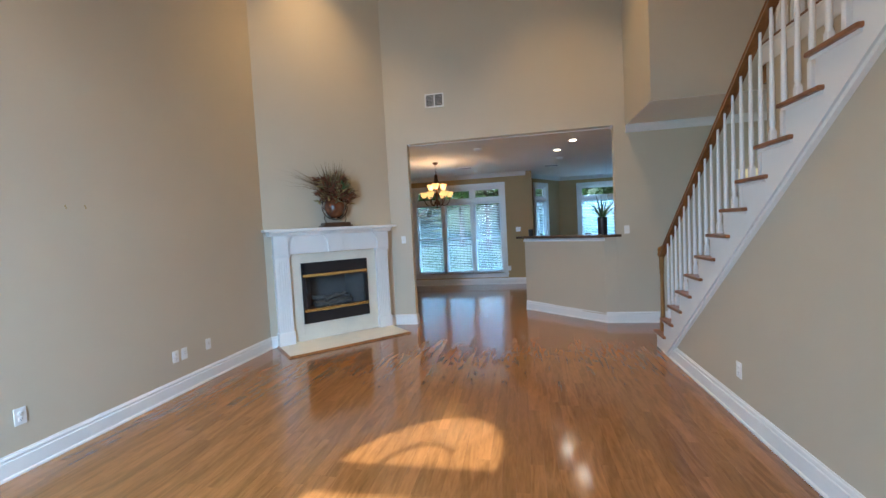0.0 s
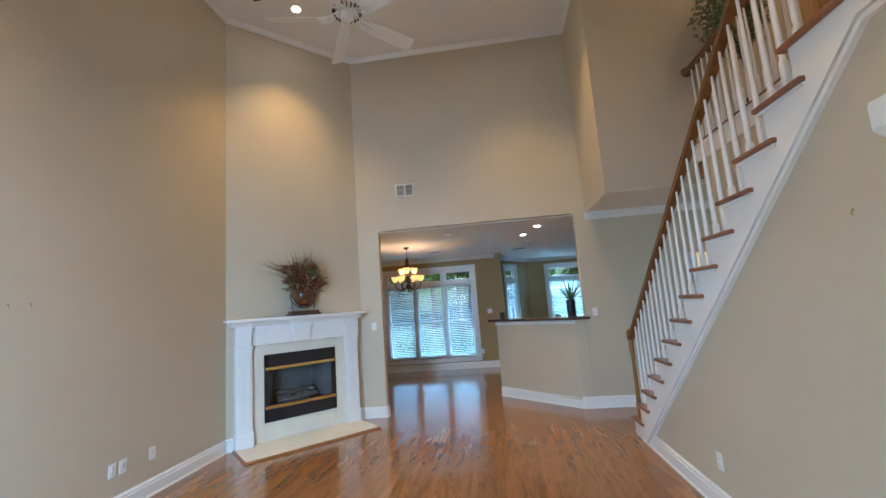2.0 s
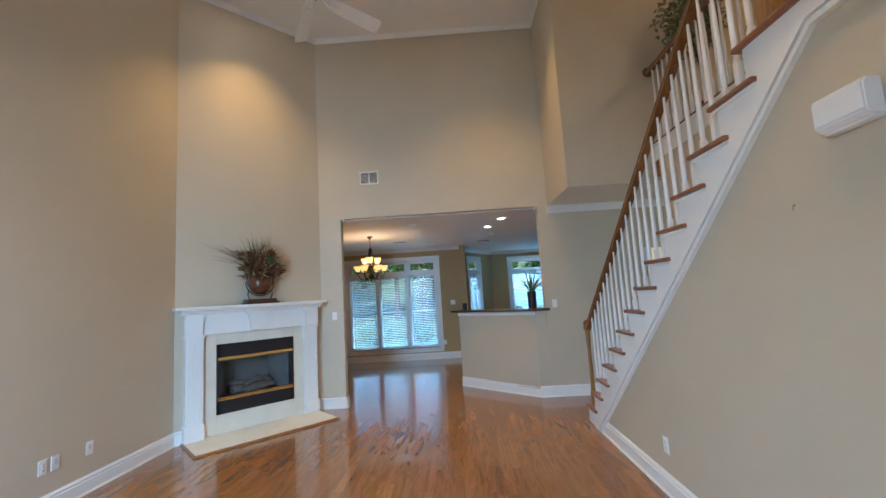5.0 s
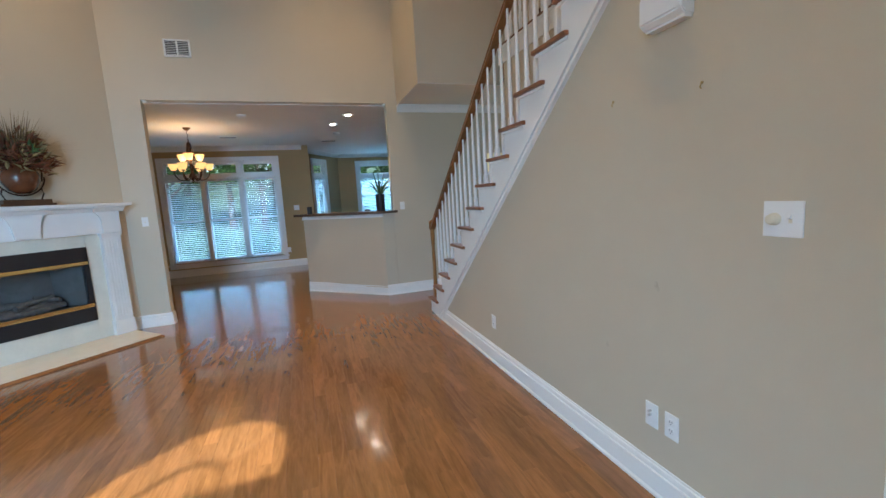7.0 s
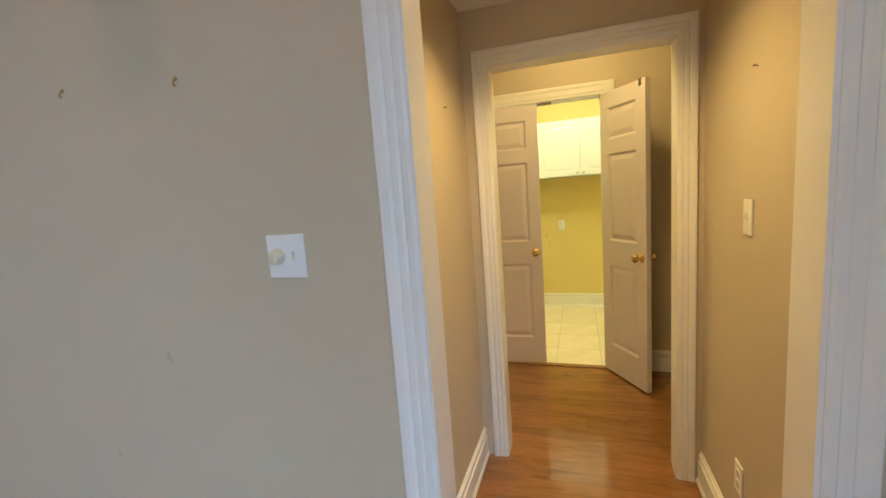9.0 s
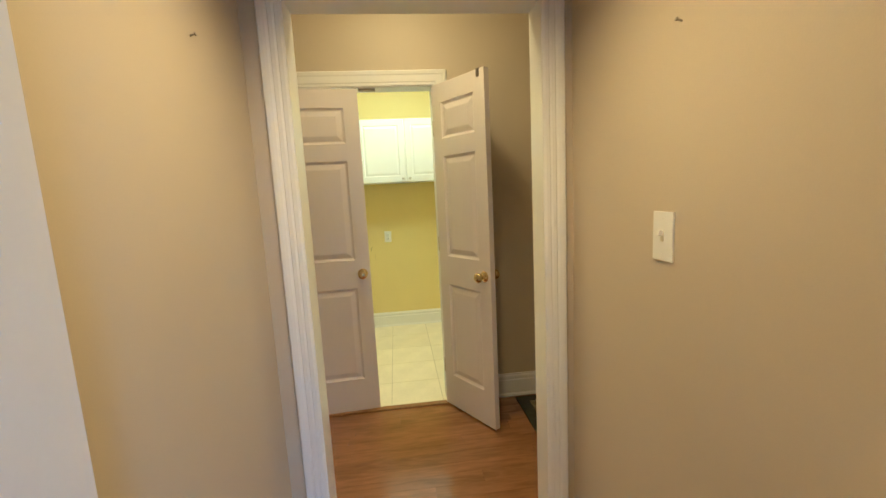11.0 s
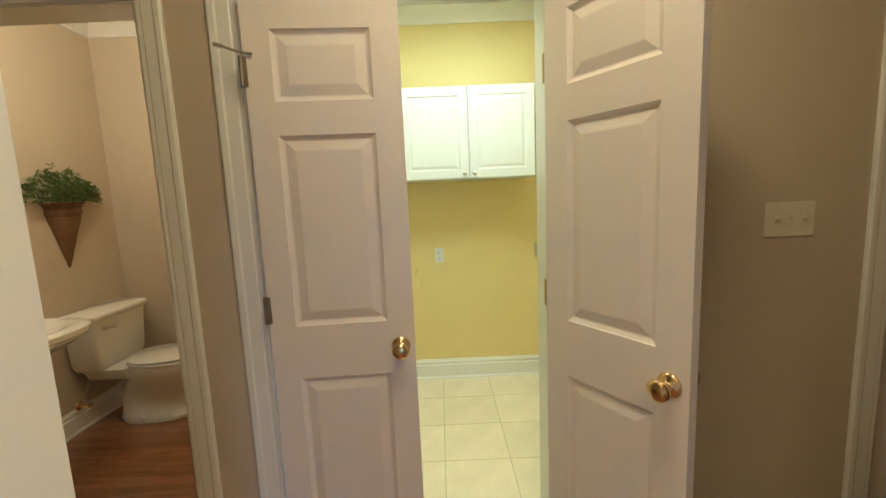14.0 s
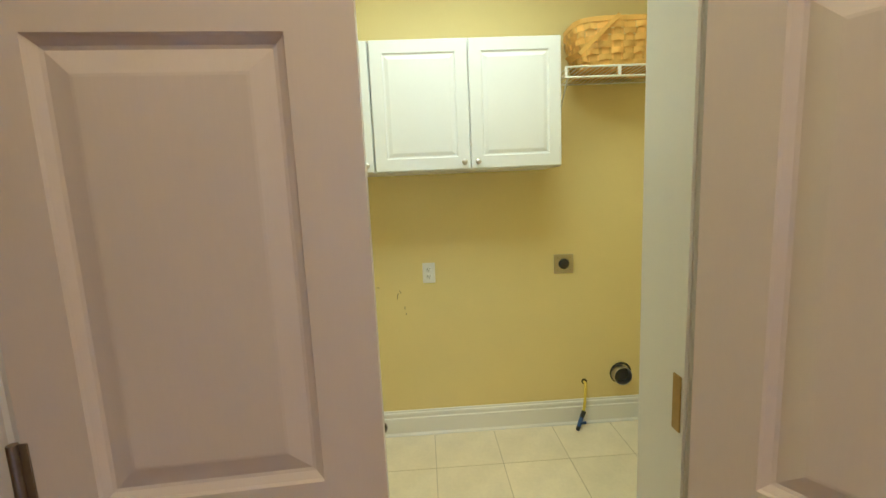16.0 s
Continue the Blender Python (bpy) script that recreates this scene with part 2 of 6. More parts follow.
M["wicker"] = material("golden_splint", (0.74, 0.44, 0.055), 0.38, var=0.22, scale=12, grain=220, bump=0.25, rand=0.16)
M["rope"] = material("rusty_cone", (0.14, 0.070, 0.020), 0.7, var=0.45, scale=26, bump=0.4)
M["hose"] = material("yellow_hose", (0.85, 0.68, 0.02), 0.45)
M["blue"] = material("blue_valve", (0.03, 0.08, 0.25), 0.4)
M["wire"] = material("white_wire", (0.80, 0.79, 0.74), 0.35, bump=0.0)
M["rug"] = material("rug_pile", (0.20, 0.16, 0.075), 0.95, var=0.6, scale=16, bump=0.8, grain=320)
M["rugedge"] = material("rug_border", (0.035, 0.038, 0.022), 0.95, var=0.4, scale=30, bump=0.8, grain=320)
M["lampglow"] = material("lit_lamp", (0.9, 0.85, 0.75), 0.5, emit=(1.0, 0.82, 0.55), strength=45)
M["amber"] = material("amber_glass_lit", (0.66, 0.38, 0.14), 0.35, emit=(1.0, 0.54, 0.16), strength=0.6)
# glow for the unidentified lit spot in the back hall
M["pane_glow"] = material("lit_panel_glow", (0.9, 0.8, 0.5), 0.5, emit=(1.0, 0.80, 0.42), strength=0.18)
M["grass"] = material("lawn", (0.10, 0.165, 0.095), 0.9, var=0.4, scale=1.4, bump=0.6, grain=60)
M["fence"] = material("weathered_fence", (0.32, 0.33, 0.34), 0.8, var=0.2, scale=5)
M["bark"] = material("bark", (0.09, 0.065, 0.045), 0.95, var=0.4, scale=20, bump=0.8, grain=60)
M["treeleaf"] = material("tree_leaves", (0.07, 0.13, 0.035), 0.6, var=0.4, scale=2, rand=0.4)


def glass_material():
    m = bpy.data.materials.new("window_glass")
    m.use_nodes = True
    b = m.node_tree.nodes["Principled BSDF"]
    b.inputs["Transmission Weight"].default_value = 1.0
    b.inputs["Roughness"].default_value = 0.0
    b.inputs["IOR"].default_value = 1.22
    b.inputs["Base Color"].default_value = (0.97, 0.99, 0.98, 1)
    return m


def translucent(name, color, rough, share):
    """Thin white plastic that lets part of the daylight through."""
    m = bpy.data.materials.new(name)
    m.use_nodes = True
    nt = m.node_tree
    b = nt.nodes["Principled BSDF"]
    b.inputs["Base Color"].default_value, b.inputs["Roughness"].default_value = (*color, 1), rough
    tr = nt.nodes.new("ShaderNodeBsdfTranslucent")
    tr.inputs["Color"].default_value = (*color, 1)
    mix = nt.nodes.new("ShaderNodeMixShader")
    mix.inputs[0].default_value = share
    nt.links.new(b.outputs[0], mix.inputs[1])
    nt.links.new(tr.outputs[0], mix.inputs[2])
    nt.links.new(mix.outputs[0], nt.nodes["Material Output"].inputs["Surface"])
    return m


M["glass"] = glass_material()
M["blind"] = translucent("white_blind", (0.80, 0.81, 0.82), 0.45, 0.45)


# ---------------------------------------------------------------- mesh tools
def B():
    return bmesh.new()


def box(bm, x0, y0, z0, x1, y1, z1, bevel=0.0, m=None):
    mat = Matrix.Translation(((x0 + x1) / 2, (y0 + y1) / 2, (z0 + z1) / 2)) @ Matrix.Diagonal((abs(x1 - x0), abs(y1 - y0), abs(z1 - z0), 1))
    vs = bmesh.ops.create_cube(bm, size=1.0, matrix=mat)["verts"]
    if bevel:
        es = list({e for v in vs for e in v.link_edges})
        r = bmesh.ops.bevel(bm, geom=es, offset=bevel, segments=2, affect="EDGES", profile=0.6)
        vs = r["verts"] + [v for v in vs if v.is_valid]
    if m is not None:
        bmesh.ops.transform(bm, matrix=m, verts=list({v for v in vs if v.is_valid}))
    return bm


def cyl(bm, p0, p1, r0, r1=None, n=16):
    p0, p1 = Vector(p0), Vector(p1)
    r1 = r0 if r1 is None else r1
    d = p1 - p0
    mat = Matrix.Translation((p0 + p1) / 2) @ d.to_track_quat("Z", "Y").to_matrix().to_4x4()
    bmesh.ops.create_cone(bm, cap_ends=True, segments=n, radius1=r0, radius2=max(r1, 1e-4), depth=d.length, matrix=mat)
    return bm


def lathe(bm, profile, n=24, m=None, cap=True):
    """Turns (radius, z) about z."""
    rings = []
    for r, z in profile:
        rings.append([bm.verts.new((r * math.cos(2 * math.pi * k / n), r * math.sin(2 * math.pi * k / n), z)) for k in range(n)])
    for a, b in zip(rings, rings[1:]):
        for k in range(n):
            bm.faces.new((a[k], a[(k + 1) % n], b[(k + 1) % n], b[k]))
    if cap:
        bm.faces.new(list(reversed(rings[0])))
        bm.faces.new(rings[-1])
    if m is not None:
        bmesh.ops.transform(bm, matrix=m, verts=[v for r in rings for v in r])
    return bm


def prism(bm, pts, vec, m=None):
    """A closed outline of 3D points pushed along vec."""
    vec = Vector(vec)
    a = [bm.verts.new(p) for p in pts]
    b = [bm.verts.new(Vector(p) + vec) for p in pts]
    n = len(pts)
    f = [bm.faces.new(a), bm.faces.new(list(reversed(b)))]
    for k in range(n):
        f.append(bm.faces.new((a[k], b[k], b[(k + 1) % n], a[(k + 1) % n])))
    bmesh.ops.recalc_face_normals(bm, faces=f)
    if m is not None:
        bmesh.ops.transform(bm, matrix=m, verts=a + b)
    return bm


def tube(bm, pts, r, n=8, r_end=None):
    """A round rod along points."""
    pts = [Vector(p) for p in pts]
    r_end = r if r_end is None else r_end
    rings = []
    for i, p in enumerate(pts):
        d = (pts[min(i + 1, len(pts) - 1)] - pts[max(i - 1, 0)]).normalized()
        side = d.orthogonal().normalized() if abs(d.z) > 0.99 else Vector((0, 0, 1)).cross(d).normalized()
        up = d.cross(side)
        rr = r + (r_end - r) * i / (len(pts) - 1)
        rings.append([bm.verts.new(p + rr * (math.cos(2 * math.pi * k / n) * side + math.sin(2 * math.pi * k / n) * up)) for k in range(n)])
    for a, b in zip(rings, rings[1:]):
        for k in range(n):
            bm.faces.new((a[k], a[(k + 1) % n], b[(k + 1) % n], b[k]))
    bm.faces.new(list(reversed(rings[0])))
    bm.faces.new(rings[-1])
    return bm


def mesh_of(bm, name, mat, smooth=False):
    me = bpy.data.meshes.new(name)
    bm.to_mesh(me)
    bm.free()
    me.materials.append(mat if not isinstance(mat, str) else M[mat])
    if smooth:
        me.polygons.foreach_set("use_smooth", [True] * len(me.polygons))
        me.set_sharp_from_angle(angle=radians(52))
    return me


def part(name, bm, mat, parent=None, label="", smooth=False):
    ob = new(name, mesh_of(bm, name, mat, smooth))
    if parent is not None:
        ob.parent = parent
    if label:
        tagged(ob, label)
    return ob


def thing(name, label, category, m=None, group=""):
    ob = new(name)
    ob.empty_display_size = 0.1
    if m is not None:
        ob.matrix_world = m
    return tagged(ob, label, category, group)


def structure(name, bm, mat, label, category, smooth=False):
    return tagged(part(name, bm, mat, None, "", smooth), label, category, "", "structure")


def wall(name, axis, at, thick, a0, a1, z0, z1, mat, label, holes=()):
    """A wall along x or y (axis is the one that it faces), with openings through it."""
    bm = B()
    us = sorted({a0, a1, *[h[0] for h in holes], *[h[1] for h in holes]})
    zs = sorted({z0, z1, *[h[2] for h in holes], *[h[3] for h in holes]})
    us, zs = [u for u in us if a0 <= u <= a1], [z for z in zs if z0 <= z <= z1]
    for u0, u1 in zip(us, us[1:]):
        run = None
        for w0, w1 in zip(zs, zs[1:]):
            cu, cz = (u0 + u1) / 2, (w0 + w1) / 2
            solid = not any(h[0] < cu < h[1] and h[2] < cz < h[3] for h in holes)
            if solid:
                run = (run[0], w1) if run else (w0, w1)
            if run and (not solid or w1 == zs[-1]):
                if axis == "x":
                    box(bm, at, u0, run[0], at + thick, u1, run[1])
                else:
                    box(bm, u0, at, run[0], u1, at + thick, run[1])
                run = None
    return structure(name, bm, mat, label, "wall")


BASE_PROFILE = [(0, 0), (0.024, 0), (0.024, 0.012), (0.016, 0.022), (0.016, 0.112), (0.009, 0.116), (0.009, 0.126), (0.013, 0.130), (0.011, 0.142), (0.005, 0.146), (0.004, 0.155), (0, 0.157)]


def run_profile(bm, profile, p0, p1, n, up=1.0):
    """A moulding: (out, up) points pushed from p0 to p1, where n is the way out of the wall."""
    p0, p1, n = Vector(p0), Vector(p1), Vector(n).normalized()
    prism(bm, [p0 + n * o + Vector((0, 0, up * u)) for o, u in profile], p1 - p0)
    return bm


def baseboard(p0, p1, n, mat="white"):
    structure("baseboard", run_profile(B(), BASE_PROFILE, (*p0, 0), (*p1, 0), (*n, 0)), mat, "white painted baseboard with a moulded top", "baseboard")


CROWN_PROFILE = [(0, 0), (0.085, 0), (0.085, 0.010), (0.070, 0.022), (0.050, 0.038), (0.030, 0.062), (0.016, 0.080), (0.012, 0.095), (0, 0.098)]


def crown(p0, p1, z, n, size=1.0):
    structure("crown_trim", run_profile(B(), [(u * size, w * size) for u, w in CROWN_PROFILE], (*p0, z), (*p1, z), (*n, 0), -1.0), "white", "white painted crown moulding under the ceiling", "trim")


def casing(y0, y1, top, x, out, w=0.09, plain=False):
    """A moulded door casing on a wall that faces x; out: +1 or -1, the way it stands out."""
    bm = B()
    prof = [(o * 0.62, u * w / 0.09) for o, u in ((0, 0), (0.006, 0.0), (0.011, 0.008), (0.011, 0.022), (0.008, 0.026), (0.013, 0.034), (0.013, 0.048), (0.010, 0.052), (0.017, 0.062), (0.020, 0.074), (0.020, 0.086), (0.016, 0.09), (0, 0.09))]
    if plain:
        prof = [(o, u * w / 0.09) for o, u in ((0, 0), (0.006, 0.0), (0.009, 0.004), (0.008, 0.018), (0.0115, 0.023), (0.011, 0.060), (0.014, 0.067), (0.014, 0.084), (0.010, 0.09), (0, 0.09))]
    for y, s in ((y0, -1), (y1, 1)):
        a = [bm.verts.new((x + out * o, y + s * u, 0)) for o, u in prof]
        b = [bm.verts.new((x + out * o, y + s * u, top + u)) for o, u in prof]
        k = len(prof)
        for i in range(k):
            bm.faces.new((a[i], a[(i + 1) % k], b[(i + 1) % k], b[i]))
        bm.faces.new(a)
        if s == -1:
            left = b
        else:
            for i in range(k):
                bm.faces.new((left[i], left[(i + 1) % k], b[(i + 1) % k], b[i]))
    bmesh.ops.recalc_face_normals(bm, faces=bm.faces)
    return structure("door_trim", bm, "white", "white moulded door casing", "trim")

# ---------------------------------------------------------------- the large structure
LX, RX, FY, BY, TOP = -3.09, 1.716, 6.38, -1.3, 5.73     # great room
UP = 3.20                                                # upper floor
HALL_L, HALL_R, HALL_TOP = 1.05, 0.015, 2.28
WX = 4.10                                                # wall with the laundry doors
LBX = 5.81                                               # back of laundry
# great room
wall("wall_west", "x", LX - 0.14, 0.14, BY - 0.14, FY + 4.4, 0, TOP, "wall", "tan painted tall wall of the great room")
wall("wall_south", "y", BY - 0.14, 0.14, LX, 5.4, 0, TOP, "wall", "tan painted front wall with windows",
     [(-2.24, -1.16, 0.45, 3.17), (-2.24, -1.16, 3.27, 3.95)])
wall("wall_north", "y", FY, 0.13, LX, 5.4, 0, TOP, "wall", "tan painted wall with a wide opening to the dining room", [(-1.44, 1.55, 0, 2.79)])
wall("wall_east", "x", RX, 0.115, BY, 1.90, 0, 2.60, "wall", "tan painted wall beside the stairs", [(0.10, 0.90, 0, 2.05)])
bm = B()
prism(bm, [(RX, 1.90, 0), (RX, 5.20, 0), (RX, 5.20, 0.08), (RX, 1.90, 2.60)], (0.115, 0, 0))
structure("wall_stair", bm, "wall", "tan painted sloping wall under the staircase", "wall")
wall("wall_stair_far", "x", 2.78, 0.12, BY, 5.10, 0, UP - 0.20, "wall", "tan painted wall behind the stairs", [(HALL_R, HALL_L, 0, 2.5)])
wall("wall_upper_return", "x", RX - 0.012, 0.13, 5.22, FY, 2.77, TOP, "wall", "tan painted upper return wall")
wall("wall_upper_north", "y", 5.22, 0.13, RX + 0.118, 5.4, 2.77, TOP, "wall", "tan painted upper wall over the stair foot")
wall("wall_upper_east", "x", 5.26, 0.14, BY, 6.5, UP, TOP, "wall", "tan painted wall of the upper hall")
# diagonal fireplace wall
bm = B()
DM = Matrix.Translation((LX, 5.06, 0)) @ pose(0, 0, 0, 0, 0, 45)
for u0, u1 in ((-0.05, 0.46), (0.46, 1.37), (1.37, 1.92)):
    for z0, z1 in ((0, 0.40), (0.40, 0.96), (0.96, TOP)):
        if (u0, z0) != (0.46, 0.40):        # the firebox opening
            box(bm, u0, 0, z0, u1, 0.12, z1, 0, DM)
bmesh.ops.remove_doubles(bm, verts=bm.verts[:], dist=0.0005)
structure("wall_fireplace", bm, "wall", "tan painted diagonal wall behind the fireplace", "wall")
bm = B()
box(bm, LX - 0.14, BY - 0.14, TOP, 5.4, FY + 0.13, TOP + 0.12)
structure("ceiling", bm, "ceiling", "high white ceiling of the great room", "ceiling")
bm = B()
box(bm, RX - 0.009, 5.223, 2.765, 5.4, FY, 2.7695)
box(bm, 2.9, BY, UP - 0.42, 5.4, 5.22, UP - 0.40)
structure("ceiling_back_hall", bm, "ceiling", "low ceiling at the foot of the stairs", "ceiling")
bm = B()
box(bm, 2.80, BY, UP - 0.38, 5.4, 5.22, UP)
structure("floor_upper", bm, "floor", "upper hall floor", "floor")
for a, b, n in (((LX, BY), (LX, 5.06), (1, 0)), ((LX, 5.06), (-1.77, FY), (1, -1)), ((-1.77, FY), (RX, FY), (0, -1)), ((RX - 0.012, FY), (RX - 0.012, 5.22), (-1, 0)), ((RX - 0.012, 5.22), (5.26, 5.22), (0, -1))):
    crown(a, b, TOP, n, 0.62)
crown((RX - 0.012, FY), (5.3, FY), 2.765, (0, -1))
# dining room and kitchen
wall("wall_dining_east", "x", 5.26, 0.14, FY + 0.13, 13.2, 0, 2.78, "ochre", "ochre painted kitchen wall")
wall("wall_dining_north", "y", 10.60, 0.14, LX, 0.38, 0, 2.78, "ochre", "ochre painted dining room wall with three tall windows", [(-2.46, -0.22, 0.30, 2.47)])
wall("wall_kitchen_side", "x", 0.38, 0.14, 10.60, 11.30, 0, 2.78, "ochre", "ochre painted kitchen side wall")
wall("wall_kitchen_north", "y", 12.70, 0.14, 1.35, 5.4, 0, 2.78, "ochre", "ochre painted kitchen wall with a window", [(1.92, 2.95, 1.0, 2.50)])
bm = B()
KA, KB = Vector((0.45, 11.30, 0)), Vector((1.35, 12.70, 0))
kd = (KB - KA).normalized()
kn = Vector((kd.y, -kd.x, 0))
KM = Matrix(((kd.x, -kn.x, 0, KA.x), (kd.y, -kn.y, 0, KA.y), (0, 0, 1, 0), (0, 0, 0, 1)))
KL = (KB - KA).length
for u0, u1, z0, z1 in ((0, 0.32, 0, 2.78), (0.92, KL, 0, 2.78), (0.32, 0.92, 0, 1.0), (0.32, 0.92, 2.50, 2.78)):
    box(bm, u0, 0, z0, u1, 0.14, z1, 0, KM)
structure("wall_kitchen_bay", bm, "ochre", "ochre painted slanting kitchen wall with a narrow window", "wall")
bm = B()
box(bm, LX, FY + 0.13, 2.78, 5.4, 13.0, 2.90)
structure("ceiling_dining", bm, "ceiling", "white dining room and kitchen ceiling", "ceiling")
crown((LX, 10.60), (0.38, 10.60), 2.78, (0, -1))
crown((0.38, 10.60), (0.38, 11.30), 2.78, (1, 0))
crown((KA.x, KA.y), (KB.x, KB.y), 2.78, (kn.x, kn.y))
crown((1.35, 12.70), (5.26, 12.70), 2.78, (0, -1))
baseboard((LX, 10.60), (0.38, 10.60), (0, -1))
# hall, vestibule, bath, laundry
wall("wall_hall_left", "y", HALL_L, 0.11, RX + 0.115, 2.86, 0, HALL_TOP, "wall", "tan painted hall wall")
wall("wall_hall_right", "y", HALL_R - 0.11, 0.11, RX + 0.115, 2.86, 0, HALL_TOP, "wall", "tan painted hall wall with a switch")
wall("wall_hall_end", "x", 2.86, 0.115, -1.9, 3.2, 0, 2.78, "wall", "tan painted wall with a cased opening", [(0.100, 0.942, 0, 2.03)])
wall("wall_laundry_doors", "x", WX, 0.115, -1.9, 3.2, 0, 2.78, "wall", "tan painted wall with the laundry doors",
     [(0.340, 1.308, 0, 2.07), (1.588, 2.40, 0, 2.055), (-1.61, -0.80, 0, 2.055)])
wall("wall_bath_north", "y", 3.10, 0.12, 2.86, 6.0, 0, 2.78, "wall", "tan painted powder room wall")
wall("wall_vestibule_south", "y", -2.02, 0.12, 2.86, 6.0, 0, 2.78, "wall", "tan painted vestibule wall")
wall("wall_back", "x", LBX, 0.14, 1.56, 3.2, 0, 2.78, "wall", "tan painted powder room back wall")
wall("wall_laundry_back", "x", LBX, 0.14, -1.0, 1.56, 0, 2.78, "yellow", "yellow painted laundry wall with marks")
wall("wall_laundry_left", "y", 1.45, 0.11, WX + 0.115, LBX, 0, 2.78, "yellow", "yellow painted laundry wall")
wall("wall_laundry_right", "y", -0.86, 0.11, WX + 0.115, LBX, 0, 2.78, "yellow", "yellow painted laundry wall")
bm = B()
box(bm, WX + 0.115, -0.75, 0, WX + 0.122, 0.27, 2.70)
box(bm, WX + 0.115, 1.385, 0, WX + 0.122, 1.45, 2.70)
structure("wall_laundry_front", bm, "yellow", "yellow painted inner laundry wall", "wall")
bm = B()
box(bm, 2.86, -2.0, 2.70, 6.0, 3.2, 2.79)
structure("ceiling_vestibule", bm, "ceiling", "white vestibule ceiling", "ceiling")
bm = B()
box(bm, RX + 0.115, HALL_R - 0.1, HALL_TOP, 2.86, HALL_L + 0.1, HALL_TOP + 0.06)
structure("ceiling_hall", bm, "ceiling", "low white hall ceiling", "ceiling")
crown((LBX, -0.75), (LBX, 1.45), 2.70, (-1, 0))
crown((2.9, 3.10), (LBX, 3.10), 2.70, (0, -1))
crown((LBX, 1.56), (LBX, 3.10), 2.70, (-1, 0))
# baseboards
for a, b, n in (((LX, BY), (LX, 5.06), (1, 0)), ((-1.77, FY), (-1.44, FY), (0, -1)), ((RX, 0.99), (RX, 5.0), (-1, 0)), ((RX, BY), (RX, 0.03), (-1, 0)),
                ((1.38, FY), (5.2, FY), (0, -1)), ((LX, 5.06), (-3.03, 5.12), (1, -1)), ((-1.86, 6.29), (-1.77, FY), (1, -1)),
                ((RX + 0.12, HALL_L), (2.86, HALL_L), (0, -1)), ((RX + 0.12, HALL_R), (2.86, HALL_R), (0, 1)),
                ((WX, -0.70), (WX, 0.27), (-1, 0)), ((WX, 1.386), (WX, 1.52), (-1, 0)), ((LBX, -0.75), (LBX, 1.45), (-1, 0)),
                ((WX + 0.12, 1.45), (LBX, 1.45), (0, -1)), ((WX + 0.12, -0.75), (LBX, -0.75), (0, 1)),
                ((WX + 0.12, 3.10), (LBX, 3.10), (0, -1)), ((LBX, 1.56), (LBX, 3.10), (-1, 0))):
    baseboard(a, b, n)
bm = B()
run_profile(bm, BASE_PROFILE, (-1.44, FY, 0), (-1.44, FY + 0.13, 0), (1, 0, 0))
structure("baseboard", bm, "white", "white painted baseboard round the opening", "baseboard")
# jambs and casings
def jamb(x0, x1, y0, y1, top):
    bm = B()
    box(bm, x0, y0 - 0.02, 0, x1, y0, top)
    box(bm, x0, y1, 0, x1, y1 + 0.02, top)
    box(bm, x0, y0 - 0.02, top, x1, y1 + 0.02, top + 0.02)
    structure("door_jamb", bm, "white", "white painted door jamb", "trim")


jamb(RX - 0.002, RX + 0.117, 0.12, 0.88, 2.03)
jamb(2.858, 2.977, 0.120, 0.922, 2.01)
jamb(WX - 0.002, WX + 0.124, 0.360, 1.288, 2.05)
jamb(WX - 0.002, WX + 0.117, 1.608, 2.38, 2.035)
casing(0.110, 0.888, 2.04, RX, -1, 0.086)
casing(0.116, 0.926, 2.018, 2.86, -1, 0.072)
casing(0.116, 0.926, 2.018, 2.975, 1, 0.072)
casing(0.355, 1.296, 2.055, WX, -1, plain=True)
casing(1.600, 2.388, 2.042, WX, -1, 0.080, True)
casing(-1.62, -0.79, 2.045, WX, -1, plain=True)

# ---------------------------------------------------------------- staircase
def TIP(k):
    return 4.924 - 0.2365 * (k - 1)


RISE = 0.1887
stairs = thing("staircase", "white staircase with stained oak treads and handrail", "staircase", pose(0, 0, 0))
for k in range(1, 14):
    y0, y1, z = TIP(k), TIP(k) + 0.345, RISE * k
    bm = B()
    box(bm, RX - 0.040, y0, z - 0.027, 2.78, y1, z, 0.010)
    part("tread", bm, "tread", stairs)
    bm = B()
    box(bm, RX + 0.003, y1 - 0.055, z - RISE, 2.78, y1 - 0.037, z - 0.027)
    part("riser", bm, "white", stairs)
    bm = B()
    box(bm, RX - 0.022, y0 + 0.01, z - 0.045, RX + 0.005, y1 - 0.02, z - 0.027, 0.004)
    part("scotia", bm, "white", stairs)
LZ = RISE * 14
bm = B()
box(bm, RX - 0.040, -0.2, LZ - 0.027, 2.78, TIP(14) + 0.345, LZ, 0.010)
part("landing", bm, "tread", stairs)
bm = B()
outline = [(RX, 5.235, 0)]
for k in range(1, 15):
    outline += [(RX, TIP(k) + 0.30, RISE * (k - 1)), (RX, TIP(k) + 0.30, RISE * k - 0.027)]
outline = [p for i, p in enumerate(outline) if i != 1]
outline += [(RX, -0.2, LZ - 0.027), (RX, -0.2, 2.545), (RX, 1.79, 2.545), (RX, 4.875, 0.045), (RX, 4.92, 0)]
prism(bm, outline, (-0.012, 0, 0))
bmesh.ops.triangulate(bm, faces=bm.faces[:])
part("stringer", bm, "white", stairs)
bm = B()
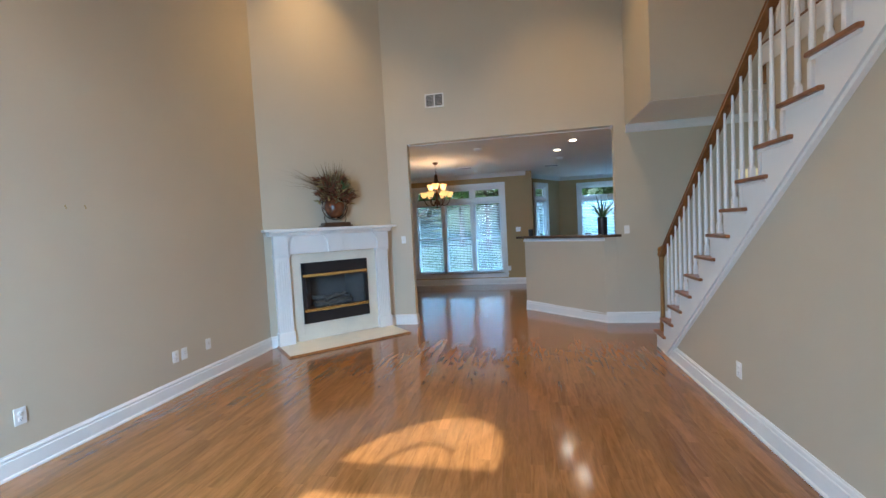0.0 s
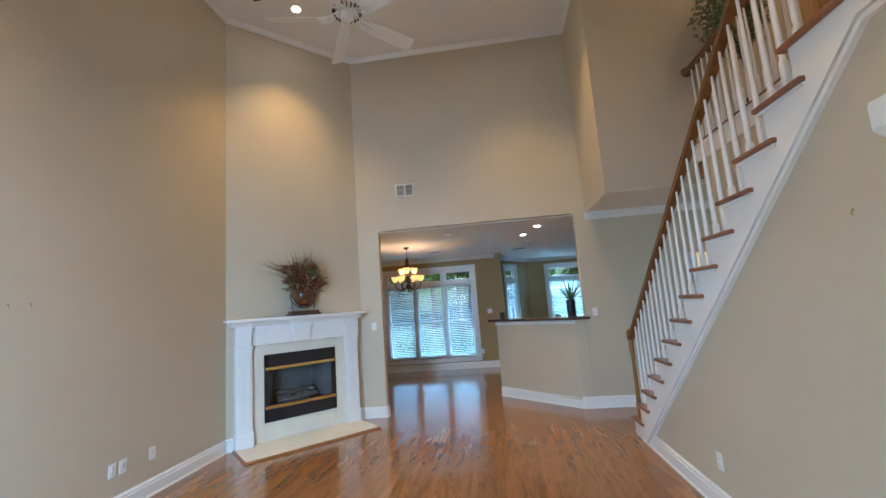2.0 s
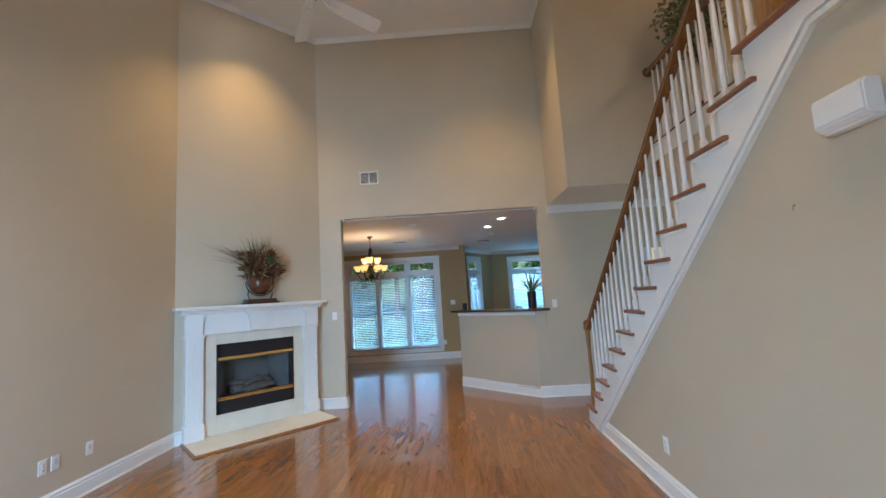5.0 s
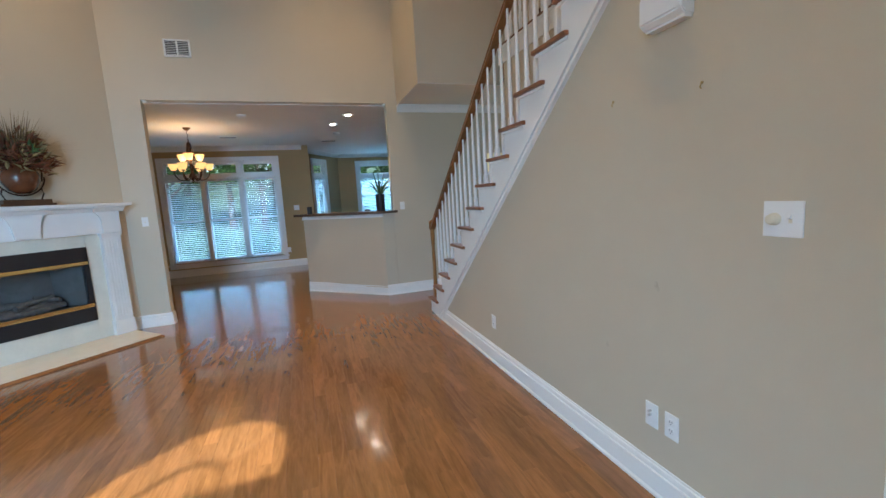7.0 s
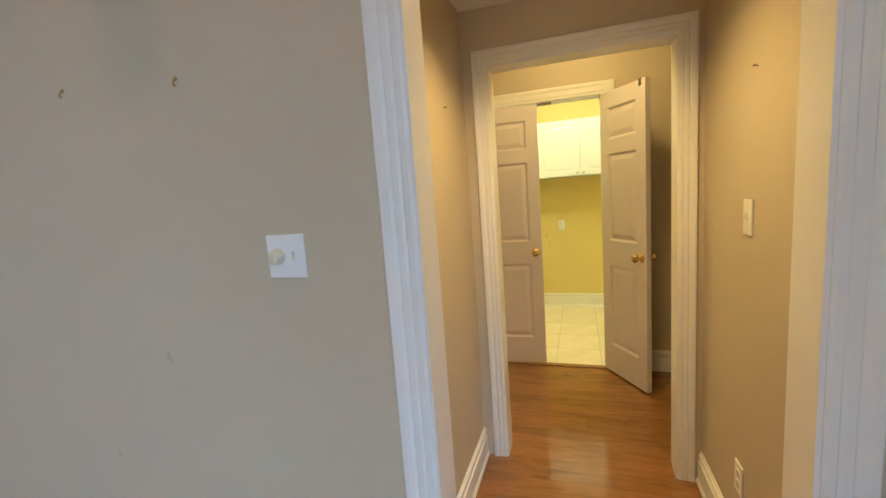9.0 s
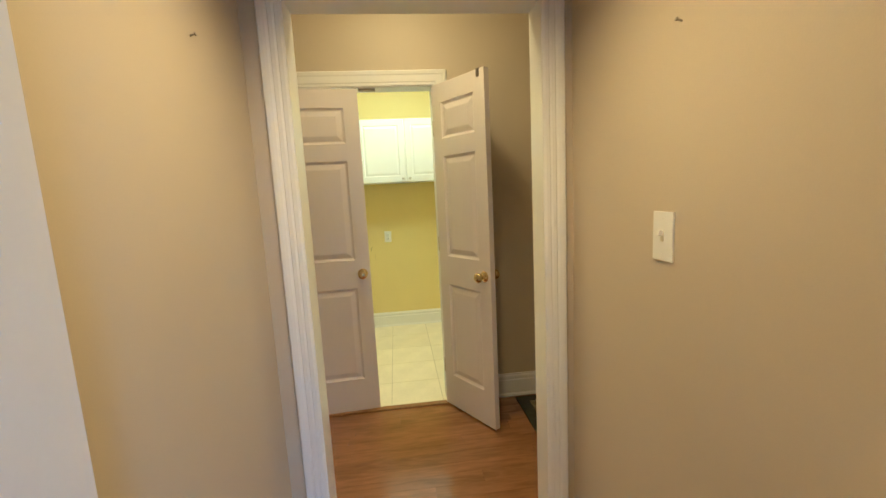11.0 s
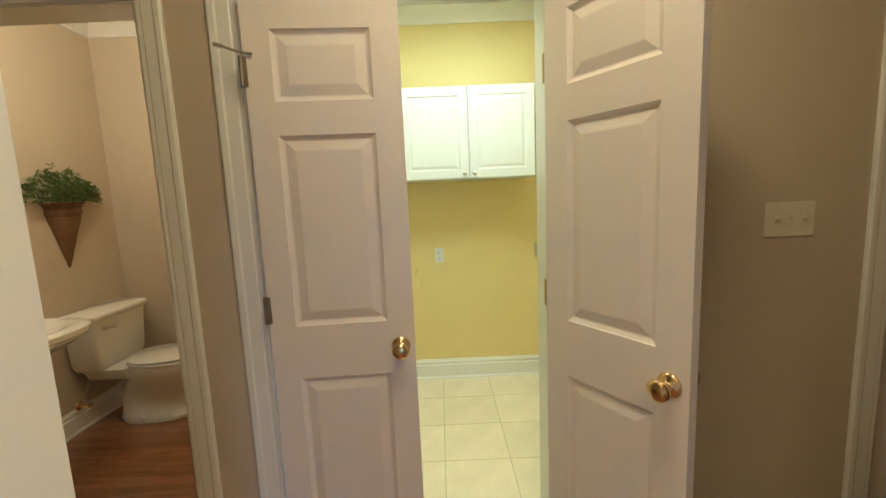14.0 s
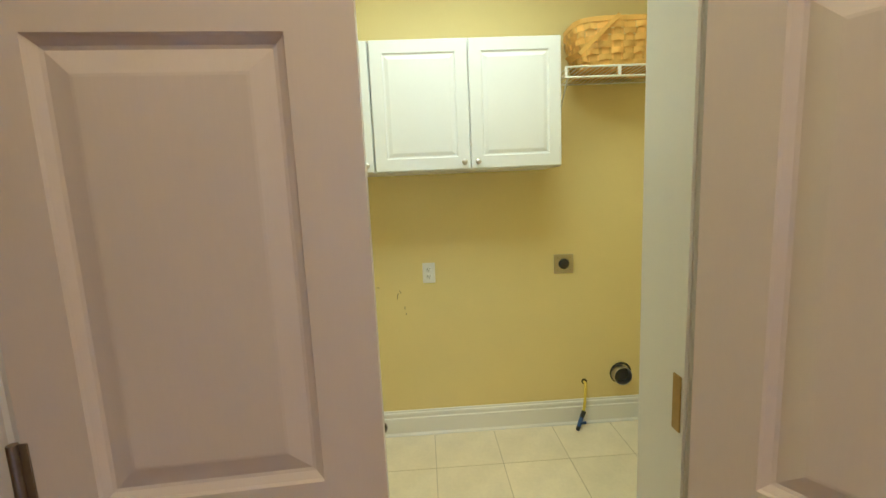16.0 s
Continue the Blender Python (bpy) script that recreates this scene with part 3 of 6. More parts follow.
for off, w, d in ((0.0, 0.024, 0.034), (0.024, 0.012, 0.014), (0.036, 0.022, 0.028)):
    s = Vector((0, 1.79 - 4.875, 2.545 - 0.045)).normalized()
    n = Vector((0, -s.z, s.y))
    a, b = Vector((RX, 4.875, 0.045)), Vector((RX, 1.79, 2.545))
    lo, hi = n * off, n * (off + w)
    prism(bm, [a + lo, a + hi, b + Vector((0, 0.0, -(off + w))) + Vector((0, -0.3 * (off + w), 0)), b + Vector((0, -0.3 * off, -off))], (-d, 0, 0))
    prism(bm, [(RX, 1.79 - 0.3 * off, 2.545 - off), (RX, 1.79 - 0.3 * (off + w), 2.545 - off - w), (RX, -0.2, 2.545 - off - w), (RX, -0.2, 2.545 - off)], (-d, 0, 0))
part("stringer_trim", bm, "white", stairs)
RAILX = 1.765
RSL = RISE / 0.2365
def rail_z(y):
    return 1.075 + RSL * (5.13 - y)


def baluster_mesh(h, base):
    bm = B()
    box(bm, -0.016, -0.016, 0, 0.016, 0.016, base, 0.002)
    lathe(bm, [(0.016, base), (0.0175, base + 0.008), (0.0125, base + 0.02), (0.0165, base + 0.035), (0.0165, base + 0.05), (0.0155, base + 0.20), (0.0085, h)], 12)
    return bm


for k in range(1, 14):
    for j, dy in enumerate((0.065, 0.185)):
        y = TIP(k) + dy
        h = rail_z(y) - RISE * k
        if k == 1 and j == 1:
            continue
        ob = part("baluster", baluster_mesh(h, 0.17 + (0.095 if j == 0 else 0.0)), "white", stairs, smooth=True)
        ob.location = (RAILX, y, RISE * k)
bm = B()
prof = [(-0.030, 0.0), (-0.030, 0.018), (-0.022, 0.026), (-0.032, 0.040), (-0.026, 0.058), (-0.010, 0.066), (0.010, 0.066), (0.026, 0.058), (0.032, 0.040), (0.022, 0.026), (0.030, 0.018), (0.030, 0.0)]
y0, y1 = 5.20, 1.98
prism(bm, [(RAILX + u, y0, rail_z(y0) + w - 0.004) for u, w in prof], (0, y1 - y0, rail_z(y1) - rail_z(y0)))
part("handrail", bm, "rail", stairs, smooth=True)
bm = B()
prism(bm, [(RAILX + u, 1.90, LZ + 0.93 + w) for u, w in prof], (0, -2.1, 0))
part("landing_rail", bm, "rail", stairs, smooth=True)
for i in range(15):
    ob = part("baluster", baluster_mesh(0.935, 0.24), "white", stairs, smooth=True)
    ob.location = (RAILX, 1.80 - 0.118 * i, LZ)
# starting newel and landing newel
bm = B()
box(bm, -0.028, -0.028, 0, 0.028, 0.028, 0.26, 0.003)
lathe(bm, [(0.028, 0.26), (0.029, 0.27), (0.018, 0.29), (0.026, 0.31), (0.024, 0.37), (0.018, 0.80), (0.025, 0.82), (0.019, 0.84), (0.026, 0.86), (0.026, 1.00)], 20)
lathe(bm, [(0.026, 1.00), (0.040, 1.01), (0.042, 1.03), (0.034, 1.05), (0.040, 1.075), (0.034, 1.10), (0.012, 1.115), (0.003, 1.118)], 20)
ob = part("newel_post", bm, "railz", stairs, smooth=True)
ob.location = (RAILX, 5.20, 0.03)
bm = B()
box(bm, -0.046, -0.046, -0.40, 0.046, 0.046, 0.27, 0.004)
lathe(bm, [(0.044, 0.27), (0.047, 0.28), (0.034, 0.30), (0.040, 0.32), (0.038, 0.42), (0.030, 0.82), (0.040, 0.85), (0.042, 0.87)], 20)
box(bm, -0.044, -0.044, 0.87, 0.044, 0.044, 1.12, 0.004)
ob = part("newel_post", bm, "railz", stairs, smooth=True)
ob.location = (RAILX + 0.03, TIP(14) + 0.20, LZ)
# upper guard rail
guard = thing("guard_railing", "white balusters with stained oak rail on the upper floor", "railing", pose(0, 0, 0))
bm = B()
box(bm, 2.765, BY, UP, 2.89, 5.22, UP + 0.028, 0.008)
part("floor_cap", bm, "rail", guard)
bm = B()
box(bm, 2.768, BY, UP - 0.20, 2.785, 5.22, UP)
box(bm, 2.758, BY, UP - 0.03, 2.785, 5.22, UP - 0.002, 0.005)
part("fascia", bm, "white", guard)
bm = B()
prism(bm, [(2.83 + u, 5.20, UP + 0.93 + w) for u, w in prof], (0, -6.0, 0))
part("handrail", bm, "rail", guard, smooth=True)
bm = B()
lathe(bm, [(0.06, 0), (0.066, 0.008), (0.05, 0.022), (0.03, 0.026)], 24, pose(2.83, 5.22, UP + 0.96, 90, 0, 0))
part("rosette", bm, "rail", guard, smooth=True)
for i in range(36):
    ob = part("baluster", baluster_mesh(0.935, 0.22), "white", guard, smooth=True)
    ob.location = (2.83, 5.10 - 0.115 * i, UP + 0.026)

# ---------------------------------------------------------------- half wall and bar
bm = B()
prism(bm, [(1.548, FY + 0.002, 0), (1.38, FY + 0.002, 0), (0.275, FY + 1.05, 0), (0.36, FY + 1.14, 0), (1.43, FY + 0.125, 0), (1.548, FY + 0.125, 0)], (0, 0, 1.225))
structure("wall_bar", bm, "wall", "tan painted half wall under the bar", "wall")
for a, b, n in (((1.40, FY - 0.0), (0.275, FY + 1.05), (-1, -1.05)), ((0.275, FY + 1.05), (0.36, FY + 1.14), (-1, 1))):
    baseboard(a, b, n)
bm = B()
prism(bm, [(1.60, FY - 0.06, 1.228), (1.36, FY - 0.06, 1.228), (0.13, FY + 1.10, 1.228), (0.40, FY + 1.42, 1.228), (1.50, FY + 0.37, 1.228), (1.545, FY + 0.30, 1.228), (1.545, FY + 0.0, 1.228)], (0, 0, 0.038))
ob = tagged(part("bar_top", bm, "granite"), "dark brown stone bar top on the half wall", "countertop")
bm = B()
run_profile(bm, [(0, 0), (0.03, 0), (0.03, 0.02), (0.012, 0.045), (0, 0.05)], (1.39, FY, 1.175), (0.275, FY + 1.05, 1.175), (-1, -1.05, 0))
structure("bar_trim", bm, "white", "white moulding under the bar top", "trim")

# ---------------------------------------------------------------- laundry doors
def door_leaf(w, h=2.03, t=0.035, panels=None):
    """A hollow-core leaf: hinge edge at x = 0, face at y = 0 looking to -y; moulded raised panels on both faces."""
    bm = B()
    xs = [0, 0.082, w - 0.088, w]
    zs = [0, 0.215, 0.82, 1.00, 1.61, 1.712, 1.922, h]
    raised = {(1, 1), (1, 3), (1, 5)}
    for face, s in ((0.0, 1), (t, -1)):
        grid = [[bm.verts.new((x, face, z)) for x in xs] for z in zs]
        for i in range(len(zs) - 1):
            for j in range(3):
                q = (grid[i][j], grid[i][j + 1], grid[i + 1][j + 1], grid[i + 1][j])
                if (j, i) not in raised:
                    bm.faces.new(q)
                    continue
                x0, x1, z0, z1 = xs[j], xs[j + 1], zs[i], zs[i + 1]
                prev = list(q)
                for inset, depth in ((0.003, 0.004), (0.012, 0.010), (0.017, 0.011), (0.046, 0.0025), (0.050, 0.002)):
                    ring = [bm.verts.new((x, face + s * depth, z)) for x, z in ((x0 + inset, z0 + inset), (x1 - inset, z0 + inset), (x1 - inset, z1 - inset), (x0 + inset, z1 - inset))]
                    for k in range(4):
                        bm.faces.new((prev[k], prev[(k + 1) % 4], ring[(k + 1) % 4], ring[k]))
                    prev = ring
                bm.faces.new(prev)
        if s == 1:
            front = grid
    back = grid
    n = len(zs)
    for i in range(n - 1):
        for j in (0, 3):
            bm.faces.new((front[i][j], front[i + 1][j], back[i + 1][j], back[i][j]))
    for j in range(3):
        for i in (0, n - 1):
            bm.faces.new((front[i][j], front[i][j + 1], back[i][j + 1], back[i][j]))
    bmesh.ops.recalc_face_normals(bm, faces=bm.faces)
    return bm


def knob(parent, x, z, y, s):
    bm = B()
    lathe(bm, [(0.031, 0), (0.032, 0.002), (0.031, 0.005), (0.024, 0.010), (0.014, 0.013), (0.011, 0.017), (0.011, 0.026), (0.014, 0.029), (0.019, 0.033), (0.024, 0.038), (0.0275, 0.044), (0.0287, 0.050), (0.0278, 0.056), (0.024, 0.061), (0.018, 0.0645), (0.010, 0.0665), (0.002, 0.067)], 36, Matrix.Translation((x, y, z)) @ pose(0, 0, 0, 90 * s, 0, 0))
    part("knob", bm, "brass", parent, "polished brass door knob", smooth=True)


def hinge(parent, x, z, y, mat="steel"):
    bm = B()
    cyl(bm, (x, y - 0.005, z - 0.045), (x, y - 0.005, z + 0.045), 0.0065, n=10)
    box(bm, x - 0.003, y - 0.004, z - 0.044, x + 0.016, y - 0.001, z + 0.044, 0.001)
    part("hinge", bm, mat, parent, "worn steel hinge", smooth=True)


LW = 0.455
LW1 = 0.469
# local x runs from the hinge to the free edge, local -y is the face seen from the hall
d1 = thing("laundry_door", "white six-panel narrow door, almost closed", "door", Matrix.Translation((4.062, 1.276, 0.012)) @ Matrix(((0.062, 0.998, 0, 0), (-0.998, 0.062, 0, 0), (0, 0, 1, 0), (0, 0, 0, 1))), "laundry doors")
part("leaf", door_leaf(LW1), "doorpaint", d1)
knob(d1, LW1 - 0.048, 0.912, 0.0, 1)
for z in (1.80, 1.06, 0.26):
    hinge(d1, -0.006, z, 0.0)
bm = B()
cyl(bm, (0.0, -0.012, 1.852), (-0.035, -0.055, 1.856), 0.004, n=8)
cyl(bm, (-0.035, -0.055, 1.856), (-0.050, -0.072, 1.856), 0.006, n=8)
cyl(bm, (0.0, -0.012, 1.852), (0.03, -0.006, 1.85), 0.004, n=8)
part("hinge_stop", bm, "steel", d1, "steel hinge-pin door stop")
ux, uy = -0.853, -0.522
d2 = thing("laundry_door", "white six-panel narrow door, standing open into the hall", "door", Matrix.Translation((4.075, 0.363, 0.012)) @ Matrix(((ux, -uy, 0, 0), (uy, ux, 0, 0), (0, 0, 1, 0), (0, 0, 0, 1))), "laundry doors")

part("leaf", door_leaf(LW), "doorpaint", d2)
knob(d2, LW - 0.048, 0.912, 0.0, 1)
knob(d2, LW - 0.048, 0.912, 0.035, -1)
for z in (1.80, 1.06, 0.26):
    hinge(d2, -0.006, z, 0.035, "oldbrass")
for z in (1.80, 1.08, 0.26):
    bm = B()
    box(bm, WX + 0.003, 0.360, z - 0.045, WX + 0.022, 0.3625, z + 0.045, 0.001)
    bm.transform(d2.matrix_world.inverted())
    part("hinge_leaf", bm, "oldbrass", d2, "brass hinge leaf on the jamb")
bm = B()
box(bm, LW - 0.06, -0.002, 1.99, LW - 0.035, 0.037, 2.034, 0.002)
part("ball_catch", bm, "steel", d2, "steel ball catch")
bm = B()
box(bm, WX + 0.02, 0.70, 2.036, WX + 0.05, 0.80, 2.05, 0.003)
structure("strike_plate", bm, "steel", "steel strike plate in the door head", "hardware")
bm = B()
box(bm, WX - 0.042, 0.362, 0.0, WX + 0.004, 1.286, 0.011, 0.004)
structure("threshold", bm, "railz", "oak threshold strip of the laundry", "threshold")
ext = thing("side_door", "white panelled door with a brass knob, closed", "door", Matrix.Translation((WX + 0.03, -0.805, 0.01)) @ pose(0, 0, 0, 0, 0, -90))
part("leaf", door_leaf(0.80), "doorpaint", ext)
knob(ext, 0.055, 0.93, 0.0, 1)

# ---------------------------------------------------------------- fireplace, on the diagonal wall
FM = Matrix.Translation((LX, 5.06, 0)) @ pose(0, 0, 0, 0, 0, 45)    # x along the wall, -y into the room
fp = thing("fireplace", "white painted mantel with cream marble and a black gas insert", "fireplace", FM)
S0, S1, PWD = 0.093, 1.725, 0.185
I0, I1, IZ0, IZ1 = 0.433, 1.394, 0.26, 1.10
for a in (S0, S1 - PWD):
    b = a + PWD
    bm = B()
    box(bm, a, -0.115, 0.03, b, -0.002, 1.235)
    pil = part("pilaster", bm, "white", fp, "white fluted pilaster")
    bm = B()
    box(bm, a - 0.012, -0.13, 0.03, b + 0.012, -0.002, 0.20, 0.004)
    part("plinth", bm, "white", pil)
    bm = B()
    box(bm, a - 0.012, -0.13, 1.20, b + 0.012, -0.002, 1.235, 0.005)
    part("capital", bm, "white", pil)
    for i in range(5):
        bm = B()
        box(bm, a + 0.020 + 0.030 * i, -0.123, 0.24, a + 0.020 + 0.030 * i + 0.020, -0.112, 1.16, 0.005)
        part("reed", bm, "white", pil)
bm = B()
box(bm, S0, -0.115, 1.235, S1, -0.002, 1.50, 0.003)
part("frieze", bm, "white", fp)
for a, b, s in ((S0 - 0.008, S0 + PWD - 0.015, 1), (S1 + 0.008, S1 - PWD + 0.015, -1)):     # blocks that flare inwards under the shelf
    bm = B()
    prism(bm, [(a, -0.145, 1.238), (b, -0.145, 1.238), (b + 0.004 * s, -0.145, 1.39), (b + 0.025 * s, -0.145, 1.44), (b + 0.075 * s, -0.145, 1.495), (a, -0.145, 1.495)], (0, 0.034, 0))
    part("corner_block", bm, "white", fp)
bm = B()
MC = (S0 + S1) / 2
prism(bm, [(MC - 0.095, -0.150, 1.25), (MC + 0.095, -0.150, 1.25), (MC + 0.112, -0.150, 1.38), (MC + 0.130, -0.150, 1.44), (MC + 0.175, -0.150, 1.50), (MC - 0.175, -0.150, 1.50), (MC - 0.130, -0.150, 1.44), (MC - 0.112, -0.150, 1.38)], (0, 0.045, 0))
part("keystone", bm, "white", fp)
bm = B()
prism(bm, [(S0 - 0.06, -0.12, 1.48), (S0 - 0.06, -0.145, 1.485), (S0 - 0.06, -0.165, 1.515), (S0 - 0.06, -0.20, 1.530), (S0 - 0.06, -0.20, 1.540), (S0 - 0.06, -0.0, 1.540), (S0 - 0.06, -0.0, 1.48)], (S1 - S0 + 0.12, 0, 0))
box(bm, S0 - 0.125, -0.235, 1.540, S1 + 0.12, -0.002, 1.575, 0.010)
for a, b in ((S0 - 0.05, S0 + PWD + 0.07), (MC - 0.19, MC + 0.19), (S1 - PWD - 0.07, S1 + 0.05)):
    prism(bm, [(a, -0.14, 1.482), (a, -0.165, 1.487), (a, -0.188, 1.517), (a, -0.218, 1.530), (a, -0.218, 1.5395), (a, -0.14, 1.5395)], (b - a, 0, 0))
part("mantel_shelf", bm, "white", fp)
for a, b, c, d in ((S0 + PWD, I0, 0.03, 1.235), (I1, S1 - PWD, 0.03, 1.235), (I0, I1, 0.03, IZ0), (I0, I1, IZ1, 1.235)):
    bm = B()
    box(bm, a, -0.055, c, b, -0.002, d, 0.0012)
    part("marble_slab", bm, "marble", fp, "cream polished marble slab")
bm = B()
prism(bm, [(S0 - 0.01, -0.02, 0), (S0 - 0.01, -0.64, 0), (S1 + 0.01, -0.64, 0), (S1 + 0.01, -0.02, 0)], (0, 0, 0.028))
part("hearth", bm, "marble", fp, "cream marble hearth slab")
bm = B()
for p, q in (((S0 - 0.01, -0.02), (S0 - 0.01, -0.66)), ((S0 - 0.01, -0.64), (S1 + 0.01, -0.64)), ((S1 + 0.01, -0.66), (S1 + 0.01, -0.02))):
    v = Vector((q[0] - p[0], q[1] - p[1], 0))
    n = Vector((v.y, -v.x, 0)).normalized()
    prism(bm, [Vector((*p, 0)), Vector((*p, 0)) + n * 0.020, Vector((*p, 0.008)) + n * 0.020, Vector((*p, 0.024))], v)
part("hearth_border", bm, "rail", fp, "stained oak strip round the hearth")
bm = B()
box(bm, I0, -0.075, IZ0, I0 + 0.05, -0.01, IZ1, 0.003)
box(bm, I1 - 0.05, -0.075, IZ0, I1, -0.01, IZ1, 0.003)
box(bm, I0, -0.075, IZ0, I1, -0.01, IZ0 + 0.16, 0.003)
box(bm, I0, -0.075, IZ1 - 0.16, I1, -0.01, IZ1, 0.003)
part("insert_frame", bm, "black", fp, "black enamelled insert frame")
for z in (IZ0 + 0.16, IZ1 - 0.20):
    bm = B()
    box(bm, I0 + 0.01, -0.088, z, I1 - 0.01, -0.068, z + 0.042, 0.006)
    part("brass_bar", bm, "brass", fp, "polished brass trim bar")
bm = B()
box(bm, I0 + 0.05, 0.30, IZ0 + 0.16, I1 - 0.05, 0.32, IZ1 - 0.16)
box(bm, I0 + 0.03, -0.02, IZ0 + 0.14, I1 - 0.03, 0.32, IZ0 + 0.16)
box(bm, I0 + 0.03, -0.02, IZ1 - 0.16, I1 - 0.03, 0.32, IZ1 - 0.14)
prism(bm, [(I0 + 0.03, -0.02, IZ0 + 0.15), (I0 + 0.05, -0.02, IZ0 + 0.15), (I0 + 0.22, 0.31, IZ0 + 0.15), (I0 + 0.20, 0.31, IZ0 + 0.15)], (0, 0, 0.54))
prism(bm, [(I1 - 0.03, -0.02, IZ0 + 0.15), (I1 - 0.05, -0.02, IZ0 + 0.15), (I1 - 0.22, 0.31, IZ0 + 0.15), (I1 - 0.20, 0.31, IZ0 + 0.15)], (0, 0, 0.54))
part("firebox", bm, "soot_and_hole", fp, "sooty firebox lining")
rnd = random.Random(5)
for i, (x, y, z, l, a, r) in enumerate(((0.96, 0.13, 0.49, 0.52, 4, 0.045), (0.90, 0.20, 0.55, 0.42, -8, 0.04), (1.05, 0.08, 0.47, 0.40, 12, 0.04), (0.85, 0.08, 0.47, 0.26, -20, 0.035), (1.0, 0.12, 0.57, 0.36, 18, 0.032), (1.12, 0.17, 0.56, 0.22, -30, 0.03))):
    bm = B()
    pts = [Vector((l * (j / 6 - 0.5), rnd.uniform(-0.01, 0.01), rnd.uniform(-0.01, 0.01))) for j in range(7)]
    tube(bm, pts, r, 10, r * 0.8)
    bmesh.ops.transform(bm, matrix=pose(x - 0.05, y, z, 0, -a * 0.4, a), verts=bm.verts)
    part("gas_log", bm, "log", fp, "ceramic gas log", smooth=True)
bm = B()
box(bm, I0 + 0.10, 0.02, IZ0 + 0.16, I1 - 0.10, 0.24, IZ0 + 0.185, 0.004)
part("burner_tray", bm, "black", fp)
bm = B()
box(bm, I0 + 0.05, -0.045, IZ0 + 0.16, I1 - 0.05, -0.041, IZ1 - 0.16)
ob = part("glass_panel", bm, "glass", fp, "clear firebox glass")
ob.visible_shadow = False

# ---------------------------------------------------------------- windows
def window(name, m, w, z0, z1, lights, mid, transom, label, slats=True, cas=0.085, grille=True):
    """x along the wall from 0 to w, y = 0 the inner face and +y outwards."""
    win = tagged(thing(name, label, "window", m), kind="structure")
    bm = B()
    for a, b, c, d in ((-cas, 0, z0 - 0.02, z1), (w, w + cas, z0 - 0.02, z1), (-cas - 0.003, w + cas + 0.003, z1, z1 + cas)):
        box(bm, a, -0.020, c, b, 0.0, d, 0.006)
    part("window_casing", bm, "white", win)
    bm = B()
    box(bm, -cas - 0.02, -0.045, z0 - 0.045, w + cas + 0.02, 0.08, z0 - 0.02, 0.006)
    box(bm, -cas, -0.018, z0 - 0.12, w + cas, 0.0, z0 - 0.045, 0.004)
    part("window_sill", bm, "white", win)
    edges = [w * i / lights for i in range(lights + 1)]
    bm = B()
    for i, e in enumerate(edges):
        g = 0.014 if 0 < i < lights else 0.0
        a, b = (e - g - 0.02, e + g + 0.02) if g else ((e, e + 0.03) if i == 0 else (e - 0.03, e))
        box(bm, a, 0.0, z0 - 0.02, b, 0.12, z1, 0.003)
    box(bm, 0, 0.0, z1 - 0.03, w, 0.12, z1)
    box(bm, 0, 0.0, z0 - 0.02, w, 0.12, z0 + 0.015)
    if transom:
        box(bm, 0, -0.006, transom - 0.04, w, 0.12, transom + 0.04, 0.004)
    part("window_frame", bm, "white", win)
    for i in range(lights):
        a, b = edges[i] + 0.042, edges[i + 1] - 0.042
        bm = B()
        spans = [(z0 + 0.015, transom - 0.04 if transom else z1 - 0.03)] + ([(transom + 0.04, z1 - 0.03)] if transom else [])
        for c, d in spans:
            for p in ((a - 0.01, c, a + 0.035, d), (b - 0.035, c, b + 0.01, d), (a, c, b, c + 0.045), (a, d - 0.045, b, d)):
                box(bm, p[0], 0.06, p[1], p[2], 0.095, p[3], 0.003)
        if mid:
            box(bm, a, 0.06, mid - 0.016, b, 0.095, mid + 0.016, 0.003)
        # thin grilles in the panes
        c, d = spans[0]
        for zz in ([c + (mid - c) * 0.5, mid + (d - mid) * 0.5] if mid and grille else []):
            box(bm, a, 0.074, zz - 0.008, b, 0.084, zz + 0.008)
        if grille:
            box(bm, (a + b) / 2 - 0.008, 0.074, c, (a + b) / 2 + 0.008, 0.084, d)
        part("sash", bm, "white", win)
        for c, d in spans:
            bm = B()
            box(bm, a, 0.078, c, b, 0.081, d)
            ob = part("pane", bm, "glass", win)
            ob.visible_shadow = False
        if slats:
            top = transom - 0.05 if transom else z1 - 0.04
            bl = thing("window_blind", "white slatted blind, lowered, slats tilted open", "blind", m, "window blinds")
            bm = B()
            box(bm, a - 0.02, 0.005, top - 0.04, b + 0.02, 0.045, top, 0.004)
            part("head_rail", bm, "blind", bl)
            bm = B()
            box(bm, a - 0.015, 0.012, z0 + 0.02, b + 0.015, 0.040, z0 + 0.035, 0.004)
            part("bottom_rail", bm, "blind", bl)
            bm = B()
            box(bm, a - 0.015, -0.024, -0.0015, b + 0.015, 0.024, 0.0015, 0, pose(0, 0, 0, -19, 0, 0))
            me = mesh_of(bm, "slat", "blind")
            z = z0 + 0.06
            while z < top - 0.045:
                s = new("slat", me)
                s.parent = bl
                s.location = (0, 0.027, z)
                z += 0.043
            for u in (0.18, 0.82):
                bm = B()
                cyl(bm, (a + (b - a) * u, 0.027, z0 + 0.03), (a + (b - a) * u, 0.027, top - 0.02), 0.0015, n=6)
                part("cord", bm, "blind", bl)
    return win


